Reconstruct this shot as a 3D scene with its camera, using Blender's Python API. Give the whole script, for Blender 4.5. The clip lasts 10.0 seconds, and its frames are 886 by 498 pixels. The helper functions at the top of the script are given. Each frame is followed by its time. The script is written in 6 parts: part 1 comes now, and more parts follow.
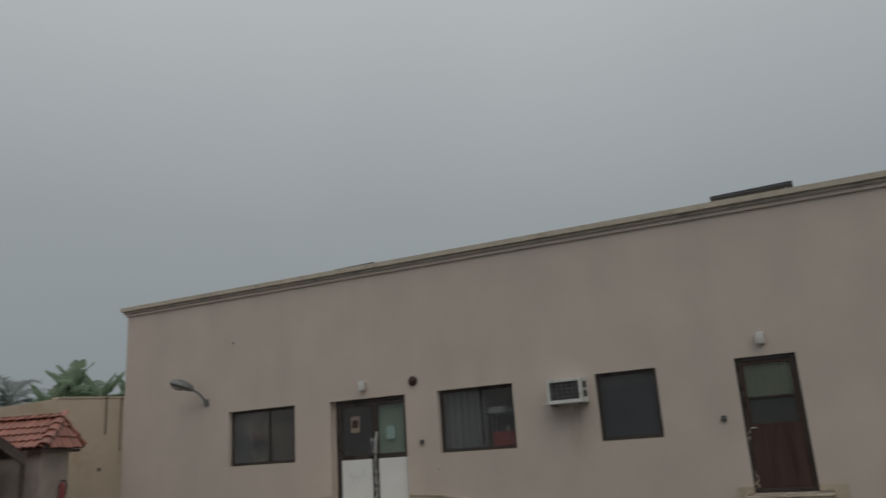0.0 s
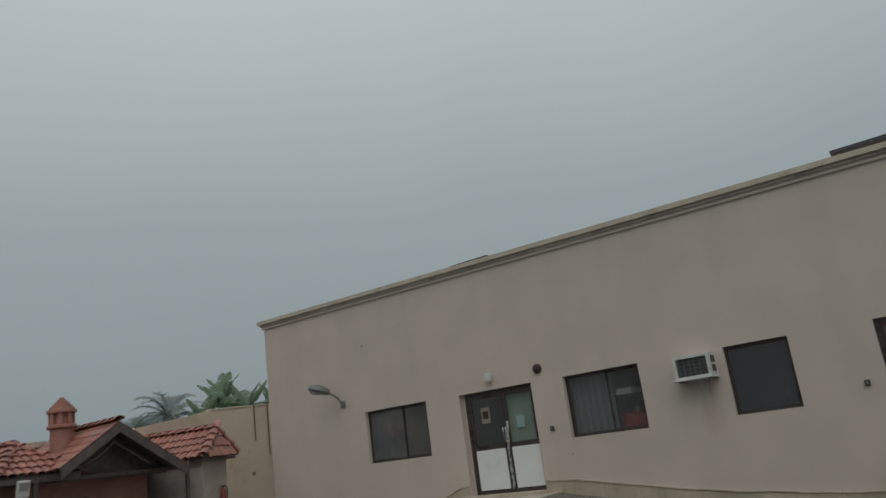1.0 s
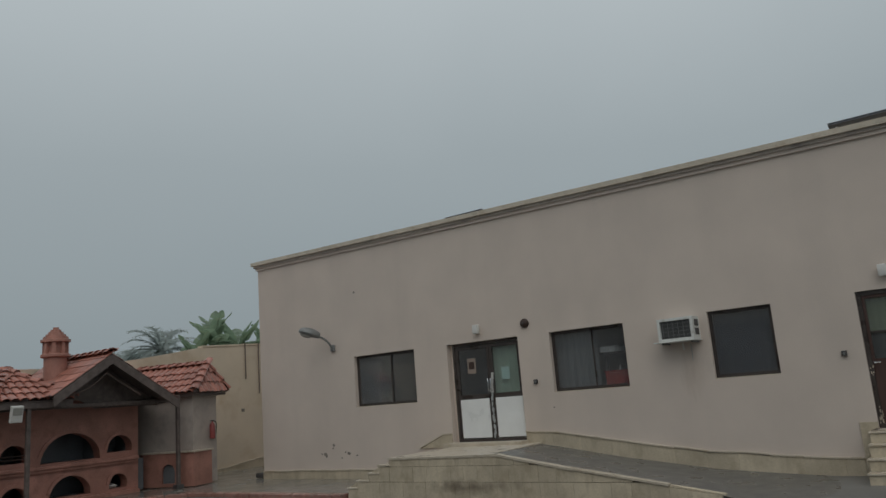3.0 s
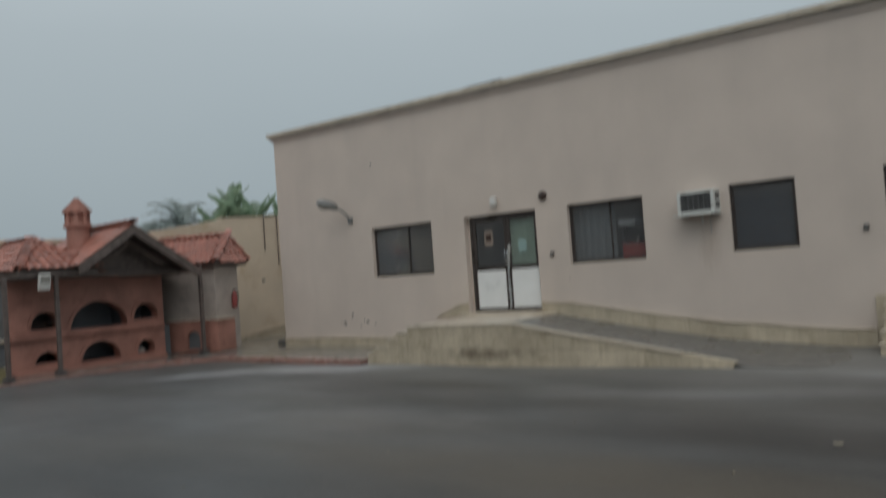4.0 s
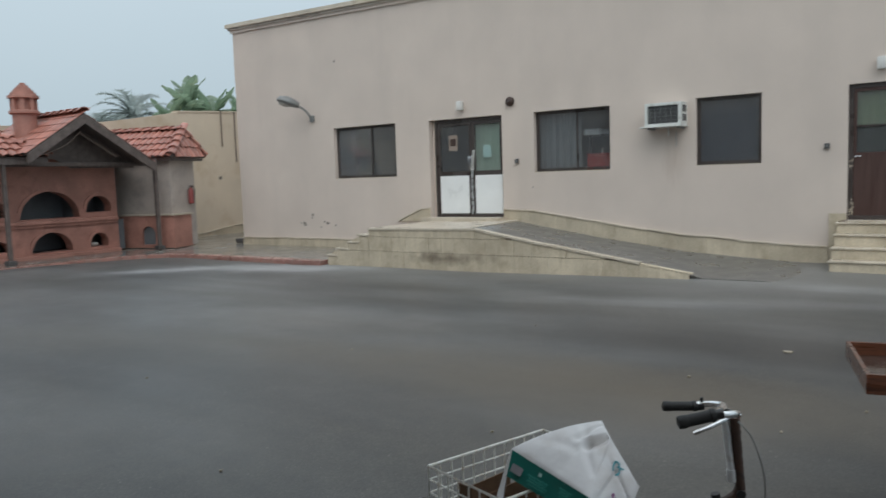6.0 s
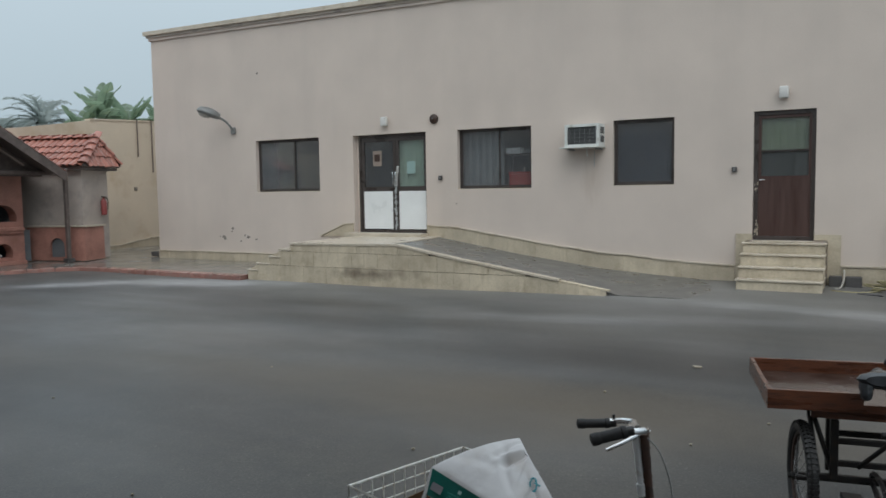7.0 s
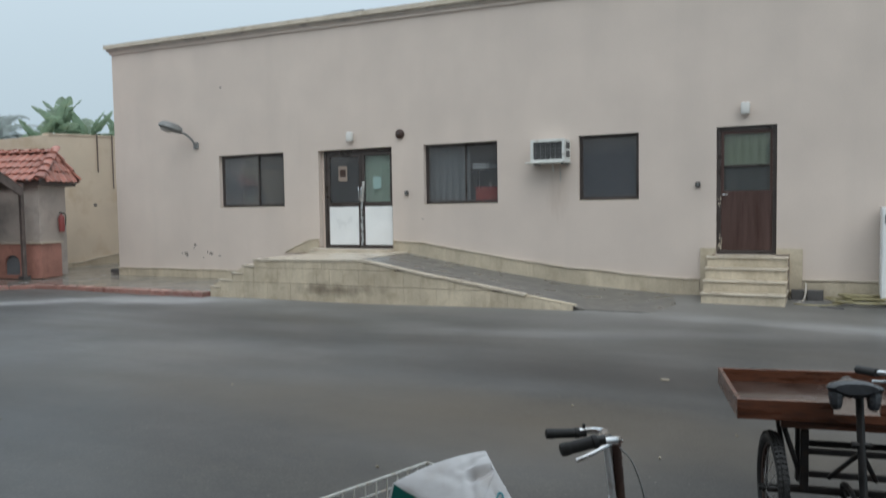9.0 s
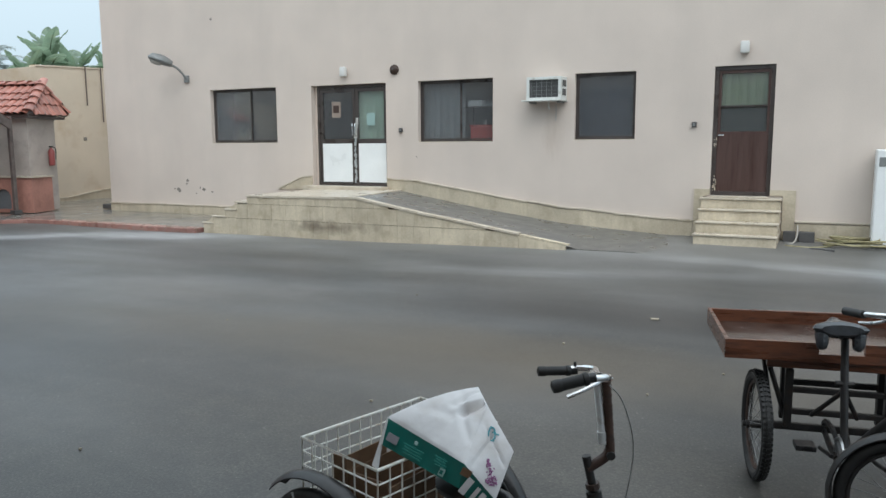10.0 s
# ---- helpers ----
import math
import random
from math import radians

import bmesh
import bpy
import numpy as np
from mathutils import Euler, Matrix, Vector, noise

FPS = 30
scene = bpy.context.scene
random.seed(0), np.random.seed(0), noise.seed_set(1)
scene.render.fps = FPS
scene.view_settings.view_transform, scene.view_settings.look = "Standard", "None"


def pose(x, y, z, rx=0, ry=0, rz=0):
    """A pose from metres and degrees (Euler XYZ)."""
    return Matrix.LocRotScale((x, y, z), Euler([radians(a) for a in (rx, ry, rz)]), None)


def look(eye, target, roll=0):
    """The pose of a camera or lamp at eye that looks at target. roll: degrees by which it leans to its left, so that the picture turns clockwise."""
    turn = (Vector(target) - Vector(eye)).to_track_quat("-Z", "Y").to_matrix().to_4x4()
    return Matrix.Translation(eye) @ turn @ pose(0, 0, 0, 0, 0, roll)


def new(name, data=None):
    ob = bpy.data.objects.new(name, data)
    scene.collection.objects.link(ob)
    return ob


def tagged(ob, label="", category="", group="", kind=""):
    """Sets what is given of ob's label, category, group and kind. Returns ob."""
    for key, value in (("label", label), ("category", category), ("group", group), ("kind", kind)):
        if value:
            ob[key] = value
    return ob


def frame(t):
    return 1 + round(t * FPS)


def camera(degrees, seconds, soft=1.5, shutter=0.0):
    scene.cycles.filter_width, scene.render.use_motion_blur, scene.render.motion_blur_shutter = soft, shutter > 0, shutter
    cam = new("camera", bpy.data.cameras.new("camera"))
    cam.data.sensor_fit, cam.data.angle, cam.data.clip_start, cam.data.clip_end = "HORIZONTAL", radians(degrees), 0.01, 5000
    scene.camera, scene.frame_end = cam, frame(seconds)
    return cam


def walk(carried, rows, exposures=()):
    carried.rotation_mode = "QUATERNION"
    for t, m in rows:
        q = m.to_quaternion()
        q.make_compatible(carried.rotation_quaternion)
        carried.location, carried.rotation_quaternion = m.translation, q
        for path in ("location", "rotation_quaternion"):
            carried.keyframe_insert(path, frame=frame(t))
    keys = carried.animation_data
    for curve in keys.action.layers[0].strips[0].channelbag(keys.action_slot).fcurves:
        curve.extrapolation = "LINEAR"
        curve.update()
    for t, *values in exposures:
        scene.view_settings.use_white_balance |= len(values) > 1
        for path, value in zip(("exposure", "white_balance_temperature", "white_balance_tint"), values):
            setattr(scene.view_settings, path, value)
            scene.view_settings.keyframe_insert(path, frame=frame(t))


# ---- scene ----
cam = camera(60.5, 10.0, shutter=0.5)
PATH = [
    (0, (9.065, -13.756, 1.738), (8.184, -12.036, 2.254), -3.8),
    (0.5, (9.157, -13.761, 1.765), (8.113, -12.13, 2.267), -5.7),
    (1, (9.3, -13.889, 1.795), (8.156, -12.33, 2.306), -7.6),
    (1.5, (9.379, -13.918, 1.766), (8.218, -12.336, 2.156), -4.6),
    (2, (9.433, -13.988, 1.766), (8.268, -12.404, 2.131), -4.9),
    (3.5, (9.422, -13.954, 1.808), (8.254, -12.377, 2.193), -4.2),
    (4, (9.332, -13.919, 1.735), (8.093, -12.35, 1.797), -4.1),
    (4.5, (9.205, -13.939, 1.690), (7.963, -12.387, 1.471), -4),
    (5, (9.204, -13.946, 1.687), (7.959, -12.406, 1.409), -3.8),
    (5.5, (9.205, -13.954, 1.691), (7.974, -12.401, 1.422), -3.1),
    (6, (9.196, -13.935, 1.689), (8.042, -12.313, 1.500), -1.9),
    (7.3, (9.217, -13.961, 1.712), (8.261, -12.209, 1.584), -0.7),
    (7.5, (9.211, -13.951, 1.712), (8.263, -12.192, 1.633), -0.5),
    (8, (9.194, -13.885, 1.688), (8.269, -12.112, 1.639), -0.7),
    (8.5, (9.195, -13.894, 1.685), (8.278, -12.117, 1.636), -0.9),
    (9, (9.177, -13.86, 1.659), (8.267, -12.082, 1.549), -0.9),
    (9.5, (9.171, -13.871, 1.659), (8.278, -12.103, 1.383), -0.7),
    (10, (9.175, -13.867, 1.663), (8.286, -12.096, 1.391), -0.3),
]
EXPOSURES = [(0.0, -1.24, 6850, 14), (0.5, -1.27, 6670, 11), (1.0, -1.12, 6670, 10), (1.5, -0.95, 6670, 10), (2.0, -0.75, 6400, 10), (3.5, -1.18, 6700, 11), (4.0, -0.75, 6550, 11), (4.4, -0.02, 6250, 10), (5.0, 0.12, 6200, 10), (5.5, 0.17, 6250, 10), (6.0, -0.11, 6280, 10), (7.5, -0.26, 6250, 10), (8.0, -0.36, 6350, 10), (8.5, -0.29, 6320, 10), (9.0, -0.05, 6200, 10), (9.5, 0.32, 6150, 9), (10.0, 0.35, 6150, 9)]
walk(cam, [(t, look(eye, target, roll)) for t, eye, target, roll in PATH], EXPOSURES)

# ---- sky and light: heavy overcast, brighter overhead ----
world = bpy.data.worlds.new("world")
scene.world = world
world.use_nodes = True
wn, wl = world.node_tree.nodes, world.node_tree.links
SKY_EL, SKY_ROT = radians(55), radians(200)
sky = wn.new("ShaderNodeTexSky")
sky.sky_type = "NISHITA"
sky.sun_disc = False
sky.sun_elevation, sky.sun_rotation = SKY_EL, SKY_ROT
sky.air_density, sky.dust_density = 1.5, 4.0
sky_dim = wn.new("ShaderNodeVectorMath")
sky_dim.operation = "SCALE"
sky_dim.inputs["Scale"].default_value = 0.09
wl.new(sky.outputs["Color"], sky_dim.inputs[0])
tc = wn.new("ShaderNodeTexCoord")
sep = wn.new("ShaderNodeSeparateXYZ")
wl.new(tc.outputs["Generated"], sep.inputs[0])
cloud_noise = wn.new("ShaderNodeTexNoise")
cloud_noise.inputs["Scale"].default_value = 2.2
cloud_noise.inputs["Detail"].default_value = 4
wl.new(tc.outputs["Generated"], cloud_noise.inputs["Vector"])
lift = wn.new("ShaderNodeMath")
lift.operation = "MULTIPLY_ADD"
wl.new(cloud_noise.outputs["Fac"], lift.inputs[0])
lift.inputs[1].default_value = 0.10
wl.new(sep.outputs["Z"], lift.inputs[2])
cloud = wn.new("ShaderNodeValToRGB")
wl.new(lift.outputs[0], cloud.inputs[0])
stops = [(0.0, (0.465, 0.57, 0.62)), (0.10, (0.515, 0.625, 0.68)), (0.35, (0.69, 0.805, 0.858)), (0.65, (1.08, 1.215, 1.275)), (1.0, (1.5, 1.61, 1.66))]
while len(cloud.color_ramp.elements) < len(stops):
    cloud.color_ramp.elements.new(0.5)
for e, (p, c) in zip(cloud.color_ramp.elements, stops):
    e.position, e.color = p, (*c, 1)
blend = wn.new("ShaderNodeMix")
blend.data_type = "RGBA"
blend.inputs["Factor"].default_value = 0.93
wl.new(sky_dim.outputs[0], blend.inputs["A"])
wl.new(cloud.outputs["Color"], blend.inputs["B"])
wl.new(blend.outputs["Result"], wn["Background"].inputs["Color"])
wn["Background"].inputs["Strength"].default_value = 1.0

sun_data = bpy.data.lights.new("sun", "SUN")
sun_data.energy, sun_data.angle, sun_data.color = 0.9, radians(40), (1.0, 0.97, 0.92)
sun = new("sun", sun_data)
sun.matrix_world = look((24, -26, 36), (0, 0, 0))


# ---- materials ----
def ramp(nodes, links, fac, stops):
    r = nodes.new("ShaderNodeValToRGB")
    while len(r.color_ramp.elements) < len(stops):
        r.color_ramp.elements.new(0.5)
    for e, (p, c) in zip(r.color_ramp.elements, stops):
        e.position, e.color = p, (*c, 1)
    links.new(fac, r.inputs[0])
    return r.outputs["Color"]


def noise_tex(nodes, links, vec, scale, detail=4.0, stretch=None):
    if stretch:
        mp = nodes.new("ShaderNodeMapping")
        mp.inputs["Scale"].default_value = stretch
        links.new(vec, mp.inputs["Vector"])
        vec = mp.outputs[0]
    n = nodes.new("ShaderNodeTexNoise")
    n.inputs["Scale"].default_value, n.inputs["Detail"].default_value = scale, detail
    links.new(vec, n.inputs["Vector"])
    return n.outputs["Fac"]


def mix(nodes, links, fac, a, b, mode="MIX"):
    m = nodes.new("ShaderNodeMix")
    m.data_type, m.blend_type = "RGBA", mode
    for socket, value in (("Factor", fac), ("A", a), ("B", b)):
        if isinstance(value, (int, float)):
            m.inputs[socket].default_value = value
        elif isinstance(value, tuple):
            m.inputs[socket].default_value = (*value, 1)
        else:
            links.new(value, m.inputs[socket])
    return m.outputs["Result"]


def shade(c, k):
    return tuple(min(1.0, v * k) for v in c)


def surface(name, color, rough=0.6, stain=None, scale=1.5, fine=40.0, var=0.18, bump=0.15, metal=0.0, stretch=None, spread=0.0, coat=0.0, rough_var=0.12):
    """Colour that varies at two scales, a stain colour in patches, fine relief; spread: how far single pieces differ."""
    m = bpy.data.materials.new(name)
    m.use_nodes = True
    n, l = m.node_tree.nodes, m.node_tree.links
    b = n["Principled BSDF"]
    pos = n.new("ShaderNodeNewGeometry").outputs["Position"]
    big = noise_tex(n, l, pos, scale, 5, stretch)
    small = noise_tex(n, l, pos, fine, 3, stretch)
    c1 = ramp(n, l, big, [(0.3, shade(color, 1 - var)), (0.7, shade(color, 1 + var * 0.6))])
    c2 = ramp(n, l, small, [(0.25, (1 - var * 0.7,) * 3), (0.75, (1 + var * 0.3,) * 3)])
    col = mix(n, l, 1.0, c1, c2, "MULTIPLY")
    if stain:
        patch = noise_tex(n, l, pos, scale * 2.3, 6, stretch)
        mask = ramp(n, l, patch, [(0.52, (0, 0, 0)), (0.72, (0.8, 0.8, 0.8))])
        col = mix(n, l, mask, col, stain)
    if spread:
        rnd = n.new("ShaderNodeObjectInfo").outputs["Random"]
        tone = ramp(n, l, rnd, [(0, (1 - spread,) * 3), (1, (1 + spread,) * 3)])
        col = mix(n, l, 1.0, col, tone, "MULTIPLY")
    l.new(col, b.inputs["Base Color"])
    r = ramp(n, l, big, [(0.3, (max(0.03, rough - rough_var),) * 3), (0.7, (min(1, rough + rough_var),) * 3)])
    l.new(r, b.inputs["Roughness"])
    b.inputs["Metallic"].default_value = metal
    b.inputs["Coat Weight"].default_value = coat
    b.inputs["Coat Roughness"].default_value = 0.15
    if bump:
        bp = n.new("ShaderNodeBump")
        bp.inputs["Strength"].default_value, bp.inputs["Distance"].default_value = bump, 0.01
        l.new(small, bp.inputs["Height"])
        l.new(bp.outputs["Normal"], b.inputs["Normal"])
    return m


def facade_paint():
    m = surface("painted_render", (0.626, 0.536, 0.469), 0.75, scale=0.9, fine=55, var=0.07, bump=0.2)
    n, l = m.node_tree.nodes, m.node_tree.links
    b = n["Principled BSDF"]
    col = b.inputs["Base Color"].links[0].from_socket
    pos = n.new("ShaderNodeNewGeometry").outputs["Position"]
    runs = noise_tex(n, l, pos, 0.8, 5, (1.5, 1.0, 0.25))
    mask = ramp(n, l, runs, [(0.50, (0, 0, 0)), (0.80, (0.24, 0.24, 0.24))])
    col = mix(n, l, mask, col, (0.42, 0.37, 0.33))
    # rust-brown drip mark below the air conditioner
    mp = n.new("ShaderNodeMapping")
    mp.inputs["Location"].default_value = (-4.55 * 2.3, 0, -1.9 * 0.95)
    mp.inputs["Scale"].default_value = (2.3, 0.0, 0.95)
    l.new(pos, mp.inputs["Vector"])
    ln = n.new("ShaderNodeVectorMath")
    ln.operation = "LENGTH"
    l.new(mp.outputs[0], ln.inputs[0])
    drip = noise_tex(n, l, pos, 5.0, 5, (2.5, 1, 0.4))
    add = n.new("ShaderNodeMath")
    add.operation = "MULTIPLY_ADD"
    l.new(drip, add.inputs[0])
    add.inputs[1].default_value = 0.8
    l.new(ln.outputs["Value"], add.inputs[2])
    spot = ramp(n, l, add.outputs[0], [(0.30, (0.45,) * 3), (0.95, (0, 0, 0))])
    col = mix(n, l, spot, col, (0.40, 0.31, 0.24))
    l.new(col, b.inputs["Base Color"])
    return m


def oval(n, l, pos, cx, cy, rx, ry, turn=0.0, wobble=0.9, scale=1.1, cz=None, rz=1.0):
    """Distance from an oval's middle with a ragged edge, 1 at its rim."""
    mp = n.new("ShaderNodeMapping")
    mp.vector_type = "TEXTURE"
    mp.inputs["Location"].default_value = (cx, cy, cz or 0)
    mp.inputs["Rotation"].default_value = (0, 0, radians(turn))
    mp.inputs["Scale"].default_value = (rx, ry, rz if cz is not None else 1e6)
    l.new(pos, mp.inputs["Vector"])
    ln = n.new("ShaderNodeVectorMath")
    ln.operation = "LENGTH"
    l.new(mp.outputs[0], ln.inputs[0])
    edge = n.new("ShaderNodeMath")
    edge.operation = "MULTIPLY_ADD"
    l.new(noise_tex(n, l, pos, scale, 4), edge.inputs[0])
    edge.inputs[1].default_value = wobble
    l.new(ln.outputs["Value"], edge.inputs[2])
    return edge.outputs[0]


def fade(n, l, value, stops):
    """A ramp whose stops may lie beyond 1, up to 2.5."""
    k = n.new("ShaderNodeMath")
    k.operation = "MULTIPLY"
    k.inputs[1].default_value = 0.4
    l.new(value, k.inputs[0])
    return ramp(n, l, k.outputs[0], [(q * 0.4, c) for q, c in stops])


def wet_asphalt():
    m = bpy.data.materials.new("wet_asphalt")
    m.use_nodes = True
    n, l = m.node_tree.nodes, m.node_tree.links
    b = n["Principled BSDF"]
    pos = n.new("ShaderNodeNewGeometry").outputs["Position"]
    grit = noise_tex(n, l, pos, 75, 5)
    mid = noise_tex(n, l, pos, 5, 5)
    base = ramp(n, l, grit, [(0.32, (0.014, 0.0132, 0.0118)), (0.5, (0.031, 0.0296, 0.0268)), (0.66, (0.057, 0.0543, 0.0490)), (0.8, (0.16, 0.15, 0.132))])
    tone = ramp(n, l, mid, [(0.28, (0.70, 0.70, 0.71)), (0.72, (1.24, 1.21, 1.14))])
    col = mix(n, l, 1.0, base, tone, "MULTIPLY")
    broad = ramp(n, l, noise_tex(n, l, pos, 0.40, 3, (0.45, 1.3, 1)), [(0.32, (0.68, 0.70, 0.73)), (0.68, (1.26, 1.23, 1.17))])
    col = mix(n, l, 1.0, col, broad, "MULTIPLY")
    silt = noise_tex(n, l, pos, 0.35, 4, (0.5, 1.5, 1))
    silt_mask = ramp(n, l, silt, [(0.45, (0, 0, 0)), (0.72, (0.5,) * 3)])
    col = mix(n, l, silt_mask, col, (0.062, 0.056, 0.048))
    # pale stones and grit worn out of the surface
    chips = ramp(n, l, noise_tex(n, l, pos, 26, 2), [(0.72, (0, 0, 0)), (0.77, (0.6,) * 3)])
    col = mix(n, l, chips, col, (0.20, 0.19, 0.17))
    # sandy silt along the building; its paleness also paints splash haze over far ground
    haze_sand = fade(n, l, oval(n, l, pos, 4.0, -1.2, 15.0, 3.4, 0, 0.8, 0.7), [(0.5, (0.55,) * 3), (1.4, (0, 0, 0))])
    col = mix(n, l, haze_sand, col, (0.25, 0.243, 0.228))
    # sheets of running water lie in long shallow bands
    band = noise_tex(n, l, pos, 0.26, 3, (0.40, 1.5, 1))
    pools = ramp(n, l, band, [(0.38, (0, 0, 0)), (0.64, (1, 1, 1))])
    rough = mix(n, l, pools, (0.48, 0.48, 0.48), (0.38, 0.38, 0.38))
    # churned-water film; its paleness also stands for splash haze and sheen
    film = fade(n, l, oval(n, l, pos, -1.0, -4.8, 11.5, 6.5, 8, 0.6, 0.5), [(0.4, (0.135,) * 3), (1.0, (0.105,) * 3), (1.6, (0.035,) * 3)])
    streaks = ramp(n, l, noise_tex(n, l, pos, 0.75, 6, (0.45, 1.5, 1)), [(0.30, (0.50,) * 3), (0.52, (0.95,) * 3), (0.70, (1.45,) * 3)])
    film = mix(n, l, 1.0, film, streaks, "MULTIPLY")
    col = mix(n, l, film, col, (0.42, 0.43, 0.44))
    # brown silt streaks with the wall's warm reflection painted in; one darker band
    for cx, cy, rx, ry, turn, amount, tint in ((6.9, -8.45, 3.6, 0.95, 2, 0.55, (0.108, 0.084, 0.055)), (1.5, -9.2, 3.0, 0.9, 8, 0.25, (0.115, 0.094, 0.068)), (7.4, -6.5, 2.6, 0.8, 4, 0.55, (0.022, 0.022, 0.023))):
        tone_band = fade(n, l, oval(n, l, pos, cx, cy, rx, ry, turn, 1.0, 0.9), [(0.5, (amount,) * 3), (1.0, (amount * 0.6,) * 3), (1.6, (0, 0, 0))])
        col = mix(n, l, tone_band, col, tint)
    # rain-whipped water in the gutter and off the pavement, sky sheen painted in
    # ovals away from the kerbs paint pale wet sheen on the open yard
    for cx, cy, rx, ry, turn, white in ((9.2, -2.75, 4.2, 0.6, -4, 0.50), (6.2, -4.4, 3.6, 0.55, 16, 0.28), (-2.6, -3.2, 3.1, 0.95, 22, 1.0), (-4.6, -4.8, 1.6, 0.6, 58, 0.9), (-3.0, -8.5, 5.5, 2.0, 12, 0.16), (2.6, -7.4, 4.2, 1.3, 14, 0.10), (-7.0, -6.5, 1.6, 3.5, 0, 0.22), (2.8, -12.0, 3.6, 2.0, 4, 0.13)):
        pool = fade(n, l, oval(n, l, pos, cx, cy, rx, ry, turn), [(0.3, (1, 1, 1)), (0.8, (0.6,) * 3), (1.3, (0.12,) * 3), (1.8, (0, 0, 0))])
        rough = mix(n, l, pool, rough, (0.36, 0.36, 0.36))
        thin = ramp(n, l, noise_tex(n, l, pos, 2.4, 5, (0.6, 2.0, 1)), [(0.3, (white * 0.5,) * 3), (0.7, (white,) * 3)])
        foam_sheen = mix(n, l, 1.0, pool, thin, "MULTIPLY")
        col = mix(n, l, foam_sheen, col, (0.42, 0.43, 0.44))
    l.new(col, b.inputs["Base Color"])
    l.new(rough, b.inputs["Roughness"])
    b.inputs["IOR"].default_value = 1.38
    bp = n.new("ShaderNodeBump")
    bp.inputs["Distance"].default_value = 0.004
    strength = ramp(n, l, band, [(0.38, (0.32,) * 3), (0.64, (0.16,) * 3)])
    l.new(strength, bp.inputs["Strength"])
    l.new(grit, bp.inputs["Height"])
    l.new(bp.outputs["Normal"], b.inputs["Normal"])
    return m


def limestone():
    m = surface("limestone", (0.56, 0.48, 0.36), 0.42, stain=(0.36, 0.295, 0.205), scale=1.6, fine=30, var=0.2, spread=0.07)
    n, l = m.node_tree.nodes, m.node_tree.links
    b = n["Principled BSDF"]
    col = b.inputs["Base Color"].links[0].from_socket
    pos = n.new("ShaderNodeNewGeometry").outputs["Position"]
    # dark algae where water seeps out of the lowest course of the ramp
    seep = oval(n, l, pos, STAIN[0], -2.4, 1.5, 0.4, 0, 1.5, 4.5, cz=STAIN[1], rz=0.20)
    mask = fade(n, l, seep, [(0.80, (0.8,) * 3), (1.50, (0, 0, 0))])
    col = mix(n, l, mask, col, (0.13, 0.10, 0.072))
    streaks = ramp(n, l, noise_tex(n, l, pos, 3.0, 5, (3.0, 3.0, 0.5)), [(0.50, (0, 0, 0)), (0.75, (0.35,) * 3)])
    col = mix(n, l, streaks, col, (0.30, 0.24, 0.165))
    l.new(col, b.inputs["Base Color"])
    return m


def pane_glass(name, tint, gloss=1.0):
    m = bpy.data.materials.new(name)
    m.use_nodes = True
    n, l = m.node_tree.nodes, m.node_tree.links
    n.remove(n["Principled BSDF"])
    t = n.new("ShaderNodeBsdfTransparent")
    t.inputs[0].default_value = (*tint, 1)
    g = n.new("ShaderNodeBsdfGlossy")
    g.inputs["Roughness"].default_value = 0.06
    g.inputs["Color"].default_value = (gloss, gloss, gloss, 1)
    f = n.new("ShaderNodeFresnel")
    f.inputs[0].default_value = 1.5
    s = n.new("ShaderNodeMixShader")
    l.new(f.outputs[0], s.inputs[0])
    l.new(t.outputs[0], s.inputs[1])
    l.new(g.outputs[0], s.inputs[2])
    # film of dirt and rainwater on the pane, with rain haze painted in
    film = n.new("ShaderNodeBsdfDiffuse")
    film.inputs["Color"].default_value = (0.42, 0.43, 0.44, 1)
    pos = n.new("ShaderNodeNewGeometry").outputs["Position"]
    streak = ramp(n, l, noise_tex(n, l, pos, 6.0, 5, (6.0, 1, 0.35)), [(0.30, (0.065,) * 3), (0.55, (0.10,) * 3), (0.75, (0.15,) * 3)])
    s2 = n.new("ShaderNodeMixShader")
    l.new(streak, s2.inputs[0])
    l.new(s.outputs[0], s2.inputs[1])
    l.new(film.outputs[0], s2.inputs[2])
    l.new(s2.outputs[0], n["Material Output"].inputs["Surface"])
    return m


def foliage(name, color, rough, old, var, through_light):
    """A leaf surface that shines when wet and lets part of the light through."""
    m = surface(name, color, rough, stain=old, scale=2, var=var)
    n, l = m.node_tree.nodes, m.node_tree.links
    b = n["Principled BSDF"]
    t = n.new("ShaderNodeBsdfTranslucent")
    l.new(b.inputs["Base Color"].links[0].from_socket, t.inputs["Color"])
    s = n.new("ShaderNodeMixShader")
    s.inputs[0].default_value = through_light
    l.new(b.outputs[0], s.inputs[1])
    l.new(t.outputs[0], s.inputs[2])
    l.new(s.outputs[0], n["Material Output"].inputs["Surface"])
    return m


M_WALL = facade_paint()
M_ASPHALT = wet_asphalt()
M_CORNICE = surface("cornice_plaster", (0.50, 0.44, 0.38), 0.75, stain=(0.24, 0.21, 0.19), scale=1.2, var=0.15)
M_BOUNDARY = surface("boundary_render", (0.63, 0.53, 0.41), 0.8, stain=(0.50, 0.39, 0.27), scale=0.7, var=0.1, bump=0.3)
STAIN = (1.05, 0.17)
M_LIME = limestone()
M_LIME_GROUT = surface("mortar", (0.22, 0.18, 0.13), 0.8)
M_COPING = surface("pale_marble", (0.56, 0.49, 0.395), 0.35, stain=(0.42, 0.34, 0.24), scale=2.5, var=0.12)
